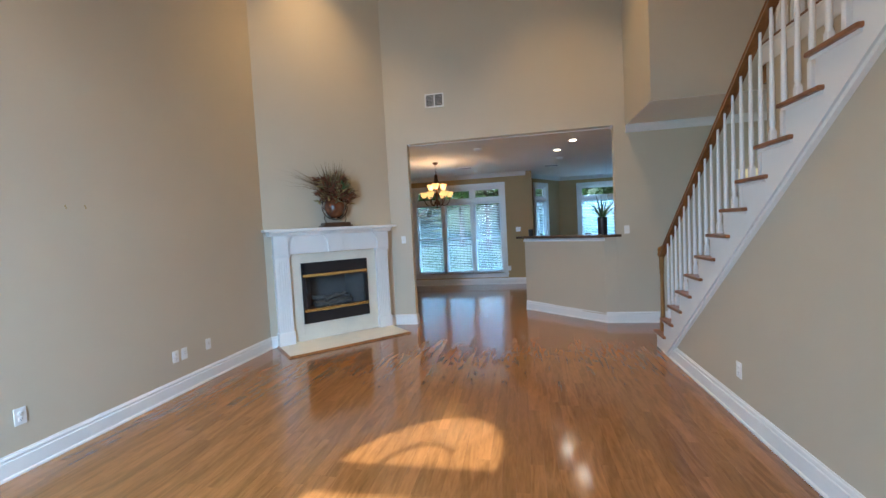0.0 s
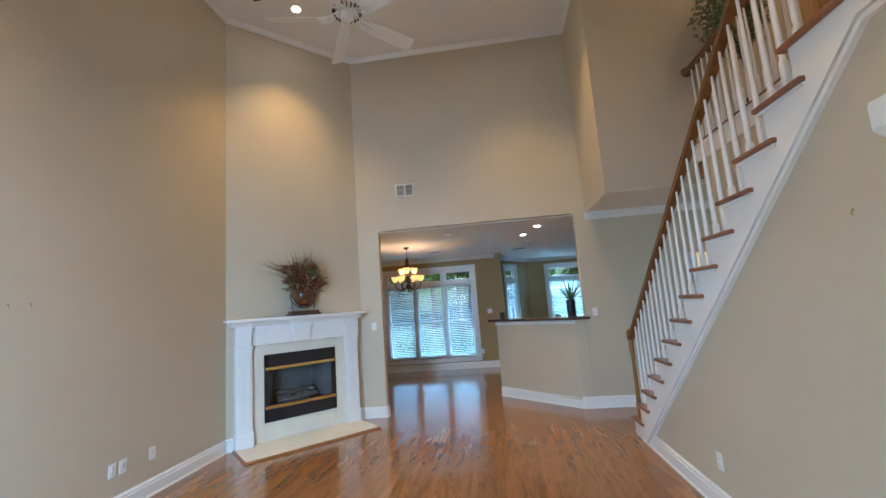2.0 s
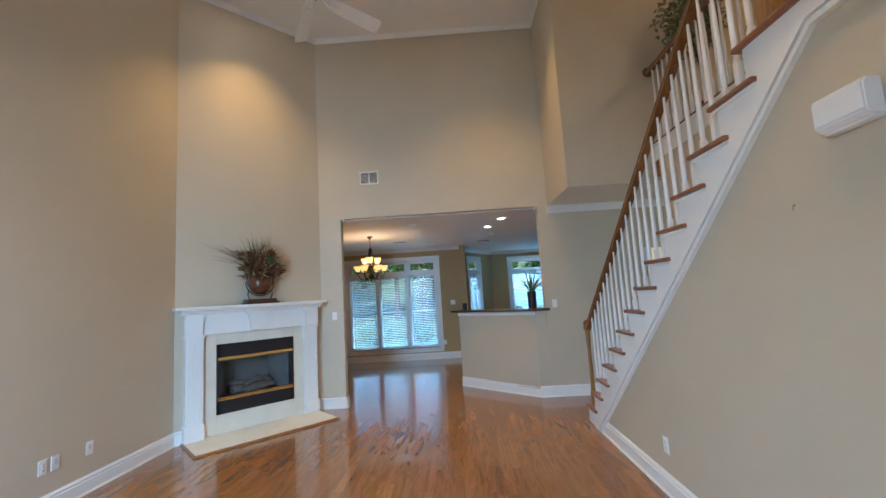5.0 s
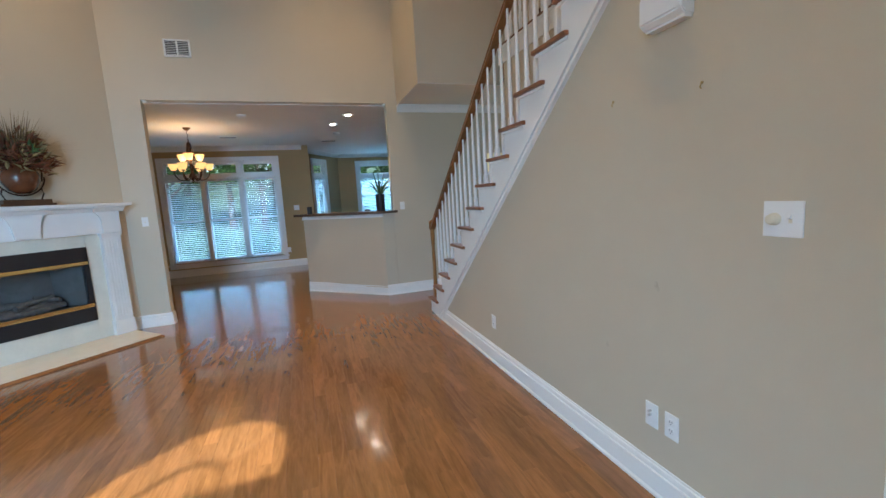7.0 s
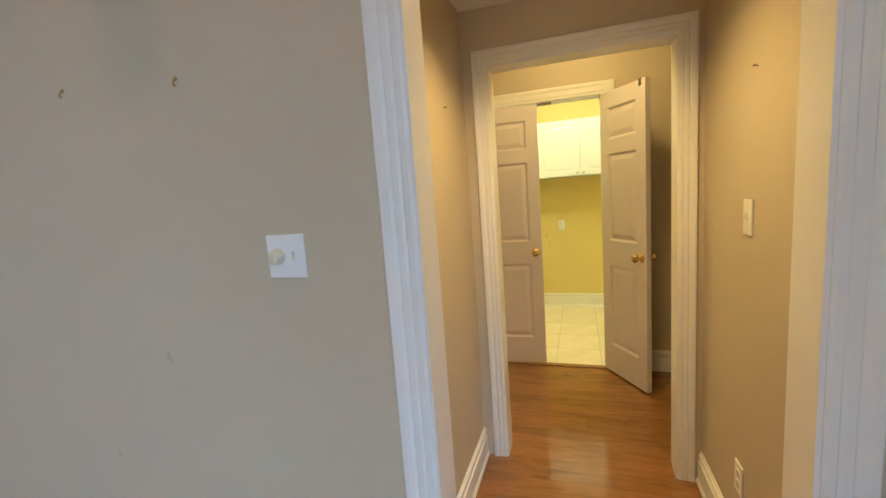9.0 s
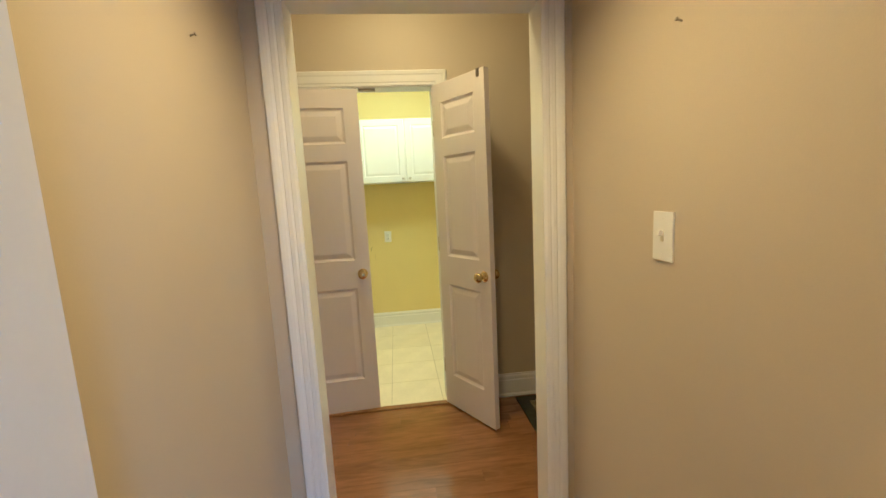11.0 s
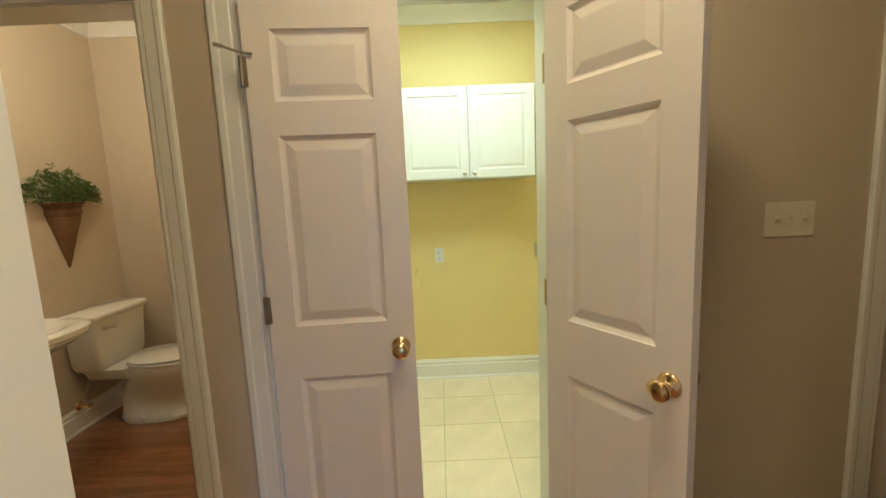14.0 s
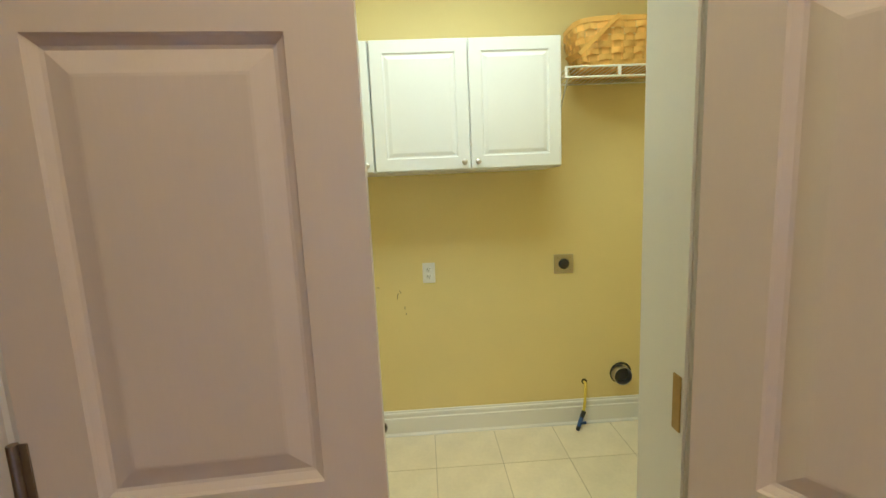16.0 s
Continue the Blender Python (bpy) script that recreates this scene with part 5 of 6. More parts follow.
for k in range(6):
    a = math.pi * k / 3 + 0.25
    c, s = math.cos(a), math.sin(a)
    bm = B()
    tube(bm, [(0.04 * c, 0.04 * s, 0.10), (0.12 * c, 0.12 * s, 0.05), (0.19 * c, 0.19 * s, 0.06), (0.245 * c, 0.245 * s, 0.13), (0.255 * c, 0.255 * s, 0.20)], 0.009, 8)
    lathe(bm, [(0.02, 0), (0.035, 0.01), (0.02, 0.02)], 12, pose(0.255 * c, 0.255 * s, 0.195))
    part("arm", bm, "bronze", ch, smooth=True)
    shade(ch, 0.255 * c, 0.255 * s, 0.21, 0.074)
for k in range(3):
    a = 2 * math.pi * k / 3 + 0.6
    c, s = math.cos(a), math.sin(a)
    bm = B()
    tube(bm, [(0.02 * c, 0.02 * s, 0.26), (0.10 * c, 0.10 * s, 0.24), (0.14 * c, 0.14 * s, 0.31), (0.145 * c, 0.145 * s, 0.36)], 0.008, 8)
    part("arm", bm, "bronze", ch, smooth=True)
    shade(ch, 0.145 * c, 0.145 * s, 0.37, 0.072)

# ---------------------------------------------------------------- laundry room
def cabinet(y0, y1, splits, label):
    """Wall cabinet hung on the laundry's back wall; its doors face -x."""
    c = thing("wall_cabinet", label, "cabinet", pose(0, 0, 0), "laundry cabinets")
    bm = B()
    box(bm, 5.53, y0, 1.515, LBX, y1, 2.112, 0.002)
    part("body", bm, "cab", c)
    ys = [y0] + splits + [y1]
    for i, (a, b) in enumerate(zip(ys, ys[1:])):
        a, b = a + 0.002, b - 0.002
        bm = B()
        z0, z1 = 1.52, 2.108
        prev = None
        for inset, x in ((0.0, 5.528), (0.0, 5.512), (0.004, 5.508), (0.058, 5.508), (0.062, 5.513), (0.068, 5.514), (0.085, 5.509), (0.090, 5.509)):
            ring = [bm.verts.new((x, p, q)) for p, q in ((a + inset, z0 + inset), (b - inset, z0 + inset), (b - inset, z1 - inset), (a + inset, z1 - inset))]
            if prev:
                for k in range(4):
                    bm.faces.new((prev[k], prev[(k + 1) % 4], ring[(k + 1) % 4], ring[k]))
            prev = ring
        bm.faces.new(prev)
        bmesh.ops.recalc_face_normals(bm, faces=bm.faces)
        door = part("door", bm, "cab", c)
        ky = (b - 0.03) if (i == 0 and splits) else (a + 0.03)
        bm = B()
        lathe(bm, [(0.006, 0), (0.006, 0.012), (0.013, 0.016), (0.014, 0.022), (0.010, 0.027), (0.001, 0.028)], 16, pose(5.508, ky, 1.552, 0, -90, 0))
        part("handle", bm, "chrome", door, "brushed nickel knob", smooth=True)


cabinet(0.060, 0.950, [0.497], "white two-door wall cabinet with raised panels")
cabinet(0.953, 1.400, [], "white single-door wall cabinet with raised panel")
shelf = thing("wire_shelf", "white coated wire shelf on a bracket", "shelf", pose(0, 0, 0))
SZ = 1.962
bm = B()
for i in range(30):
    y = 0.035 - 0.026 * i
    tube(bm, [(5.502, y, SZ), (LBX - 0.005, y, SZ)], 0.0018, 5)
tagged(part("wires", bm, "wire", shelf), "", "", "", "stuff")
for x, z, r in ((5.50, SZ + 0.001, 0.005), (5.50, SZ - 0.045, 0.005), (5.65, SZ - 0.006, 0.004), (LBX - 0.008, SZ - 0.006, 0.004)):
    bm = B()
    cyl(bm, (x, 0.045, z), (x, -0.748, z), r, n=8)
    part("rail", bm, "wire", shelf)
for y in (0.042, -0.21, -0.47, -0.745):
    bm = B()
    box(bm, 5.496, y - 0.006, SZ - 0.047, 5.504, y + 0.006, SZ + 0.003, 0.001)
    part("end_clip", bm, "wire", shelf)
bm = B()
tube(bm, [(5.51, 0.03, SZ - 0.04), (5.66, 0.02, SZ - 0.17), (LBX - 0.003, 0.012, SZ - 0.30)], 0.005, 8)
part("bracket", bm, "wire", shelf)

bk = thing("splint_basket", "golden woven splint basket with a swing handle on the shelf", "basket", pose(5.655, -0.292, SZ + 0.007) @ Matrix.Diagonal((1.0, 0.96, 0.88, 1)))
bm = B()
def rim(t, z, grow=0.0):
    """Rounded rectangle outline at height z, widening upwards."""
    a, b = 0.115 + 0.028 * z / 0.24 + grow, 0.235 + 0.045 * z / 0.24 + grow
    c, s = math.cos(t), math.sin(t)
    k = (abs(c) ** 4 + abs(s) ** 4) ** -0.25
    return Vector((a * c * k, b * s * k, z))


rows, cols = 7, 30
for r in range(rows):
    z0 = 0.004 + 0.031 * r
    bm = B()
    for k in range(cols):
        t0, t1 = 2 * math.pi * k / cols, 2 * math.pi * (k + 1) / cols
        g = 0.011 if (k + r) % 2 else -0.002
        pts = []
        for j in range(4):
            t = t0 + (t1 - t0) * j / 3
            bulge = g * math.sin(math.pi * (j + 0.5) / 4)
            pts.append((rim(t, z0, bulge), rim(t, z0 + 0.0285, bulge)))
        vs = [(bm.verts.new(a), bm.verts.new(b)) for a, b in pts]
        for (a, b), (c, d) in zip(vs, vs[1:]):
            bm.faces.new((a, c, d, b))
    part("weaver", bm, "wicker", bk, smooth=True)
for k in range(0, cols):
    t = 2 * math.pi * (k + 0.5) / cols
    bm = B()
    w = 0.034
    tan = (rim(t + 0.02, 0.1) - rim(t - 0.02, 0.1)).normalized()
    a, b = rim(t, 0.0, 0.0012), rim(t, 0.235, 0.0012)
    bm.faces.new([bm.verts.new(p) for p in (a - tan * w / 2, a + tan * w / 2, b + tan * w / 2, b - tan * w / 2)])
    part("stake", bm, "wicker", bk)
for z, g in ((0.222, 0.006), (0.222, -0.004)):
    bm = B()
    n = 64
    lo = [bm.verts.new(rim(2 * math.pi * k / n, z, g)) for k in range(n)]
    hi = [bm.verts.new(rim(2 * math.pi * k / n, z + 0.024, g)) for k in range(n)]
    li = [bm.verts.new(rim(2 * math.pi * k / n, z, g - 0.003)) for k in range(n)]
    ht = [bm.verts.new(rim(2 * math.pi * k / n, z + 0.024, g - 0.003)) for k in range(n)]
    for p, q in ((lo, hi), (hi, ht), (ht, li), (li, lo)):
        for k in range(n):
            bm.faces.new((p[k], p[(k + 1) % n], q[(k + 1) % n], q[k]))
    part("rim_band", bm, "wicker", bk, smooth=True)
bm = B()
box(bm, -0.11, -0.23, 0.001, 0.11, 0.23, 0.005)
part("bottom", bm, "wicker", bk)
bm = B()
h0, h1 = Vector((-0.150, 0.10, 0.235)), Vector((-0.156, 0.285, 0.055))
d = (h1 - h0).normalized()
n = Vector((0, -d.z, d.y))
prism(bm, [h0 - n * 0.010 - d * 0.02, h0 + n * 0.010 - d * 0.02, h1 + n * 0.010, h1 - n * 0.010], (-0.004, 0, 0))
prism(bm, [h1 + n * 0.016, h1 - n * 0.016, h1 - n * 0.016 + Vector((0.1, 0.02, -0.0)), h1 + n * 0.016 + Vector((0.1, 0.02, 0.0))], (-0.004, 0, 0.002))
part("swing_handle", bm, "wicker", bk, "flat wooden swing handle folded down")

dry = thing("dryer_outlet", "square steel dryer power outlet with a black socket", "outlet", pose(LBX, -0.047, 0.982, 0, 0, FACE_E))
bm = B()
box(bm, -0.055, -0.006, -0.055, 0.055, 0, 0.055, 0.002)
part("cover", bm, "chrome", dry)
bm = B()
lathe(bm, [(0.030, 0), (0.030, 0.006), (0.027, 0.009), (0.001, 0.009)], 24, pose(0, -0.005, 0, 90, 0, 0))
part("socket", bm, "slot", dry, smooth=True)
for p in ((0.036, 0.036), (-0.036, 0.036), (0.036, -0.036), (-0.036, -0.036)):
    bm = B()
    screws(bm, (p,))
    part("screw", bm, "steel", dry)
dv = thing("dryer_vent", "round metal dryer vent pipe stub in the wall", "vent pipe", pose(LBX, -0.385, 0.300, 0, 0, FACE_E))
bm = B()
n = 32
lathe(bm, [(0.054, 0.0), (0.054, 0.045), (0.051, 0.045), (0.051, 0.0)], n, pose(0, 0, 0, 90, 0, 0), cap=False)
part("pipe", bm, "chrome", dv, smooth=True)
# dark disc stands in for the shade deep in the pipe
bm = B()
lathe(bm, [(0.0505, 0.003), (0.001, 0.003)], n, pose(0, 0, 0, 90, 0, 0), cap=False)
part("pipe_inside", bm, "soot_and_hole", dv)
bm = B()
lathe(bm, [(0.066, 0.001), (0.062, 0.004), (0.054, 0.002)], 26, pose(0.004, 0, 0.004, 90, 0, 0), cap=False)
part("rough_opening", bm, "slot", dv)
gh = thing("gas_hose", "yellow gas line with a blue shut-off valve", "hose", pose(LBX, -0.168, 0.262, 0, 0, FACE_E))
bm = B()
tube(bm, [(0, 0.0, 0.0), (0.0, -0.020, -0.003), (-0.004, -0.034, -0.03), (-0.010, -0.040, -0.10), (-0.020, -0.046, -0.165)], 0.008, 10)
part("line", bm, "hose", gh, smooth=True)
bm = B()
cyl(bm, (-0.018, -0.046, -0.160), (-0.036, -0.056, -0.195), 0.013, n=6)
cyl(bm, (-0.062, -0.080, -0.236), (-0.074, -0.09, -0.252), 0.011, n=6)
part("fitting", bm, "black", gh)
bm = B()
cyl(bm, (-0.036, -0.056, -0.195), (-0.062, -0.080, -0.236), 0.012, n=10)
box(bm, -0.052, -0.085, -0.222, -0.018, -0.075, -0.208, 0.002)
part("valve", bm, "blue", gh, "blue shut-off valve")
bm = B()
lathe(bm, [(0.017, 0.0), (0.016, 0.003), (0.008, 0.003)], 12, pose(0, 0, 0.002, 90, 0, 0))
part("wall_hole", bm, "slot", gh)
dr = thing("drain_hole", "dark round pipe hole cut in the baseboard", "pipe hole", pose(LBX - 0.018, 1.046, 0.068, 0, 0, FACE_E))
bm = B()
# flat dark disc for the shaded hole; the baseboard stays whole
lathe(bm, [(0.036, 0.0), (0.036, 0.004), (0.030, 0.005), (0.001, 0.005)], 20, pose(0, 0, 0, 90, 0, 0))
part("hole", bm, "slot", dr)
bm = B()
lathe(bm, [(0.038, 0.0), (0.038, 0.007), (0.032, 0.008), (0.032, 0.0)], 24, pose(0, 0, 0, 90, 0, 0), cap=False)
part("ring", bm, "steel", dr)
# small nails left in the hall walls, and rubbed spots on the stair wall
for m in (pose(2.519, HALL_L, 1.779, 0, 0, FACE_N), pose(2.333, HALL_R, 1.733, 0, 0, FACE_S)):
    t = thing("wall_nail", "small bare picture nail in the wall", "nail", m)
    bm = B()
    cyl(bm, (0, 0.002, 0.002), (0, -0.012, 0.006), 0.0022, n=8)
    cyl(bm, (0, -0.011, 0.0055), (0, -0.013, 0.0062), 0.0045, n=10)
    part("nail", bm, "steel", t)
rub = thing("wall_scuffs", "faint grey rubbed spots on the tan wall", "scuff", pose(RX, 0, 0, 0, 0, FACE_E))
for y, z, r in ((1.753, 0.990, 0.015), (1.742, 0.975, 0.010), (2.06, 0.62, 0.012)):
    bm = B()
    lathe(bm, [(r, 0.0), (r * 0.9, 0.0006), (r * 0.3, 0.0009), (0.0005, 0.0009)], 16, Matrix.Translation((-y, 0, z)) @ pose(0, 0, 0, 90, 0, 0) @ Matrix.Diagonal((0.8, 1.2, 1, 1)))
    part("scuff", bm, "smudge", rub)
# scuff marks
sc = thing("wall_scuffs", "small dark scuff marks on the yellow wall", "scuff", pose(LBX, 0.0, 0, 0, 0, FACE_E))
for y, z, w, hh, tilt in ((0.905, 0.845, 0.004, 0.035, 12), (0.890, 0.87, 0.003, 0.02, -30), (0.868, 0.775, 0.003, 0.022, 5), (0.862, 0.74, 0.004, 0.010, 0), (1.01, 0.90, 0.014, 0.003, 0)):
    bm = B()
    box(bm, -w / 2, -0.0008, -hh / 2, w / 2, 0, hh / 2, 0, Matrix.Translation((-y, 0, z)) @ pose(0, 0, 0, 0, tilt, 0))
    part("scuff", bm, "smudge_brown", sc)
# fixture is unseen; this housing is added to go with laundry_light
lt = thing("ceiling_light", "unseen ceiling light of the laundry, assumed flush and white", "ceiling light", pose(4.80, 0.55, 2.70))
bm = B()
box(bm, -0.26, -0.56, -0.03, 0.26, 0.56, 0, 0.006)
part("housing", bm, "white", lt)

# ---------------------------------------------------------------- powder room
to = thing("toilet", "white porcelain two-piece toilet with the lid down", "toilet", pose(5.45, 3.085, 0, 0, 0, 180))
def oval(a, b, cy, z, n=28):
    return [Vector((a * math.sin(2 * math.pi * k / n), cy + b * math.cos(2 * math.pi * k / n) * (1.0 if math.cos(2 * math.pi * k / n) > 0 else 0.8), z)) for k in range(n)]


def loft(bm, rings, cap=True):
    vs = [[bm.verts.new(p) for p in r] for r in rings]
    n = len(vs[0])
    for a, b in zip(vs, vs[1:]):
        for k in range(n):
            bm.faces.new((a[k], a[(k + 1) % n], b[(k + 1) % n], b[k]))
    if cap:
        bm.faces.new(vs[0])
        bm.faces.new(vs[-1])
    bmesh.ops.recalc_face_normals(bm, faces=bm.faces)
    return bm


def tank_ring(w, y0, y1, z, r=0.03):
    pts = []
    for cx, cy, a0 in ((w - r, y1 - r, 0), (-w + r, y1 - r, 90), (-w + r, y0 + r, 180), (w - r, y0 + r, 270)):
        for k in range(6):
            a = radians(a0 + 18 * k)
            pts.append(Vector((cx + r * math.cos(a), cy + r * math.sin(a), z)))
    return pts


bm = loft(B(), [tank_ring(0.195, 0.02, 0.185, 0.40), tank_ring(0.215, 0.015, 0.20, 0.44), tank_ring(0.235, 0.01, 0.215, 0.73)])
tank = part("tank", bm, "porcelain", to, smooth=True)
bm = loft(B(), [tank_ring(0.245, 0.0, 0.228, 0.73), tank_ring(0.25, 0.0, 0.235, 0.745), tank_ring(0.25, 0.0, 0.235, 0.765), tank_ring(0.235, 0.012, 0.222, 0.778)])
part("tank_lid", bm, "porcelain", to, smooth=True)
bm = B()
cyl(bm, (0.15, 0.215, 0.67), (0.15, 0.235, 0.67), 0.010, n=12)
tube(bm, [(0.15, 0.235, 0.67), (0.11, 0.24, 0.668), (0.08, 0.24, 0.66)], 0.007, 8)
part("flush_lever", bm, "chrome", to, smooth=True)
bm = loft(B(), [oval(0.125, 0.27, 0.36, 0.0), oval(0.13, 0.28, 0.36, 0.025), oval(0.115, 0.25, 0.35, 0.05), oval(0.10, 0.23, 0.34, 0.14), oval(0.115, 0.24, 0.37, 0.22), oval(0.165, 0.26, 0.44, 0.32), oval(0.185, 0.27, 0.46, 0.385), oval(0.18, 0.265, 0.46, 0.40)])
part("bowl", bm, "porcelain", to, smooth=True)
bm = loft(B(), [tank_ring(0.15, 0.05, 0.33, 0.33), tank_ring(0.17, 0.03, 0.33, 0.40)])
part("bowl_deck", bm, "porcelain", to, smooth=True)
bm = loft(B(), [oval(0.185, 0.265, 0.465, 0.402), oval(0.19, 0.27, 0.465, 0.412), oval(0.185, 0.265, 0.465, 0.424)])
part("seat", bm, "porcelain", to, smooth=True)
bm = loft(B(), [oval(0.18, 0.262, 0.465, 0.427), oval(0.185, 0.266, 0.465, 0.438), oval(0.165, 0.245, 0.465, 0.448)])
part("lid", bm, "porcelain", to, smooth=True)
bm = B()
cyl(bm, (0.118, 0.36, 0.035), (0.135, 0.36, 0.035), 0.018, 0.012, 12)
part("bolt_cap", bm, "porcelain", to, smooth=True)
sv = thing("stop_valve", "brass water stop valve with a supply line", "valve", pose(5.27, 3.076, 0.175, 0, 0, 0))
bm = B()
lathe(bm, [(0.03, 0), (0.028, 0.005), (0.012, 0.012)], 16, pose(0, 0, 0, 90, 0, 0))
cyl(bm, (0, 0, 0), (0, -0.06, 0), 0.010, n=10)
lathe(bm, [(0.018, 0), (0.018, 0.012), (0.01, 0.016)], 14, pose(0, -0.06, 0, 90, 0, 0))
part("valve", bm, "brass", sv, smooth=True)
bm = B()
tube(bm, [(0, -0.04, 0.01), (0.01, -0.05, 0.09), (0.05, -0.06, 0.18), (0.06, -0.08, 0.23)], 0.005, 8)
part("supply_line", bm, "chrome", sv, smooth=True)

si = thing("pedestal_sink", "white porcelain pedestal sink with a raised back ledge", "sink", pose(4.66, 3.085, 0, 0, 0, 180) @ Matrix.Diagonal((1.08, 1.08, 1.06, 1)))
def basin(w, y1, z, shape=4.0, n=36):
    pts = []
    for k in range(n):
        a = 2 * math.pi * k / n
        c, s = math.cos(a), math.sin(a)
        q = (abs(c) ** shape + abs(s) ** shape) ** (-1 / shape)
        pts.append(Vector((w * c * q, y1 / 2 + y1 / 2 * s * q, z)))
    return pts


bm = loft(B(), [basin(0.10, 0.30, 0.62, 2.2), basin(0.17, 0.40, 0.68, 2.6), basin(0.23, 0.46, 0.715, 3.0), basin(0.255, 0.495, 0.74, 3.2), basin(0.250, 0.49, 0.750, 3.2), basin(0.272, 0.51, 0.760, 3.2), basin(0.274, 0.512, 0.785, 3.2), basin(0.258, 0.49, 0.80, 3.2), basin(0.22, 0.44, 0.79, 2.6), basin(0.12, 0.34, 0.70, 2.2)])
part("basin", bm, "porcelain", si, smooth=True)
bm = B()
pts = [(-0.255, 0, 0.78), (0.255, 0, 0.78)] + [(x, 0, 0.82 + 0.075 * (1 - (abs(x) / 0.255) ** 3)) for x in [0.255 - 0.0255 * k for k in range(21)]]
prism(bm, pts, (0, 0.10, 0))
part("back_ledge", bm, "porcelain", si, smooth=True)
bm = loft(B(), [basin(0.12, 0.28, 0.0, 3), basin(0.12, 0.28, 0.05, 3), basin(0.085, 0.24, 0.09, 3), basin(0.075, 0.23, 0.5, 3), basin(0.10, 0.26, 0.60, 3), basin(0.12, 0.30, 0.64, 3)])
part("pedestal", bm, "porcelain", si, smooth=True)
bm = B()
cyl(bm, (0, 0.07, 0.86), (0, 0.07, 0.92), 0.016, n=12)
tube(bm, [(0, 0.07, 0.90), (0, 0.12, 0.915), (0, 0.18, 0.89)], 0.010, 10)
part("faucet", bm, "brass", si, smooth=True)

wp = thing("wall_planter", "rusty cone wall planter with small green foliage", "plant", pose(5.385, 3.098, 1.06))
bm = B()
n = 14
rings = []
for w, d, z in ((0.006, 0.006, 0.0), (0.065, 0.06, 0.20), (0.105, 0.09, 0.315), (0.100, 0.086, 0.325), (0.112, 0.096, 0.335), (0.115, 0.10, 0.36), (0.108, 0.094, 0.37), (0.125, 0.11, 0.40), (0.138, 0.12, 0.405), (0.138, 0.12, 0.415), (0.12, 0.10, 0.415)):
    rings.append([Vector((w * math.cos(math.pi * k / n), -d * math.sin(math.pi * k / n), z)) for k in range(n + 1)])
loft(bm, rings)
part("cone", bm, "rope", wp, smooth=True)
bm = B()
for i in range(420):
    a = rnd.uniform(0, math.pi)
    r = rnd.uniform(0.0, 1.0) ** 0.6
    p = Vector((0.26 * r * math.cos(a), -0.15 * r * math.sin(a) - 0.005, 0.41 + rnd.uniform(0, 0.25) * (1.05 - 0.7 * r)))
    for j in range(4):
        leaf(bm, p, (rnd.uniform(-1, 1), rnd.uniform(-1, 0.3), rnd.uniform(-0.4, 1)), rnd.uniform(0.018, 0.036), 0.014)
tagged(part("foliage", bm, "fern", wp, "small pale green leaves"), "", "", "", "stuff")

# ---------------------------------------------------------------- vestibule rug
rug = thing("door_rug", "dark bordered rug with a leafy pattern beside the door", "rug", pose(3.42, -1.30, 0.0))
bm = B()
box(bm, 0, 0, 0.0005, 0.63, 1.20, 0.008, 0.003)
part("border", bm, "rugedge", rug)
bm = B()
box(bm, 0.075, 0.075, 0.004, 0.555, 1.125, 0.0115, 0.002)
part("field", bm, "rug", rug)
for i in range(90):
    bm = B()
    x, y = rnd.uniform(0.09, 0.53), rnd.uniform(0.09, 1.10)
    for j in range(5):
        a = rnd.uniform(0, 6.28)
        q = [bm.verts.new((x + (0.004 + 0.03 * (k == 1)) * math.cos(a + (k - 1) * 0.5), y + (0.004 + 0.03 * (k == 1)) * math.sin(a + (k - 1) * 0.5), 0.0121 + 0.0002 * j)) for k in range(3)]
        bm.faces.new(q)
    part("motif", bm, ("dry", "leafpale", "rust")[i % 3], rug)

# ---------------------------------------------------------------- upper hall and back hall
fi = thing("ficus_tree", "potted variegated ficus on the upper floor", "plant", pose(3.22, 4.72, UP))
bm = B()
lathe(bm, [(0.10, 0), (0.14, 0.02), (0.17, 0.26), (0.18, 0.28), (0.16, 0.28), (0.15, 0.24)], 24)
part("pot", bm, "clay", fi, smooth=True)
bm = B()
for k in range(3):
    a = 2.1 * k
    tube(bm, [(0.02 * math.cos(a), 0.02 * math.sin(a), 0.22), (0.04 * math.cos(a + 1), 0.04 * math.sin(a + 1), 0.6), (0.08 * math.cos(a), 0.08 * math.sin(a), 1.0), (0.16 * math.cos(a), 0.16 * math.sin(a), 1.45)], 0.014, 8, 0.006)
part("trunk", bm, "bark", fi, smooth=True)
bm = B()
for i in range(640):
    v = Vector((rnd.gauss(0, 1), rnd.gauss(0, 1), rnd.gauss(0, 1))).normalized() * rnd.uniform(0.35, 1.0)
    p = Vector((0.38 * v.x - 0.05, 0.36 * v.y + 0.05, 1.36 + 0.52 * v.z))
    for j in range(2):
        leaf(bm, p + Vector((rnd.uniform(-0.03, 0.03), rnd.uniform(-0.03, 0.03), rnd.uniform(-0.03, 0.03))), (rnd.uniform(-1, 1), rnd.uniform(-1, 1), rnd.uniform(-1, 0.4)), rnd.uniform(0.05, 0.085), 0.034)
tagged(part("crown", bm, "leafpale", fi), "", "", "", "stuff")
# stand-in for an unidentified lit spot; frame and glowing panes are made up
sl = thing("wall_lamp", "unidentified lit spot in the back hall, drawn as glowing cream panes", "lamp", pose(3.05, FY, 1.72))
bm = B()
box(bm, 0, -0.05, 0, 0.03, 0, 0.34, 0.004)
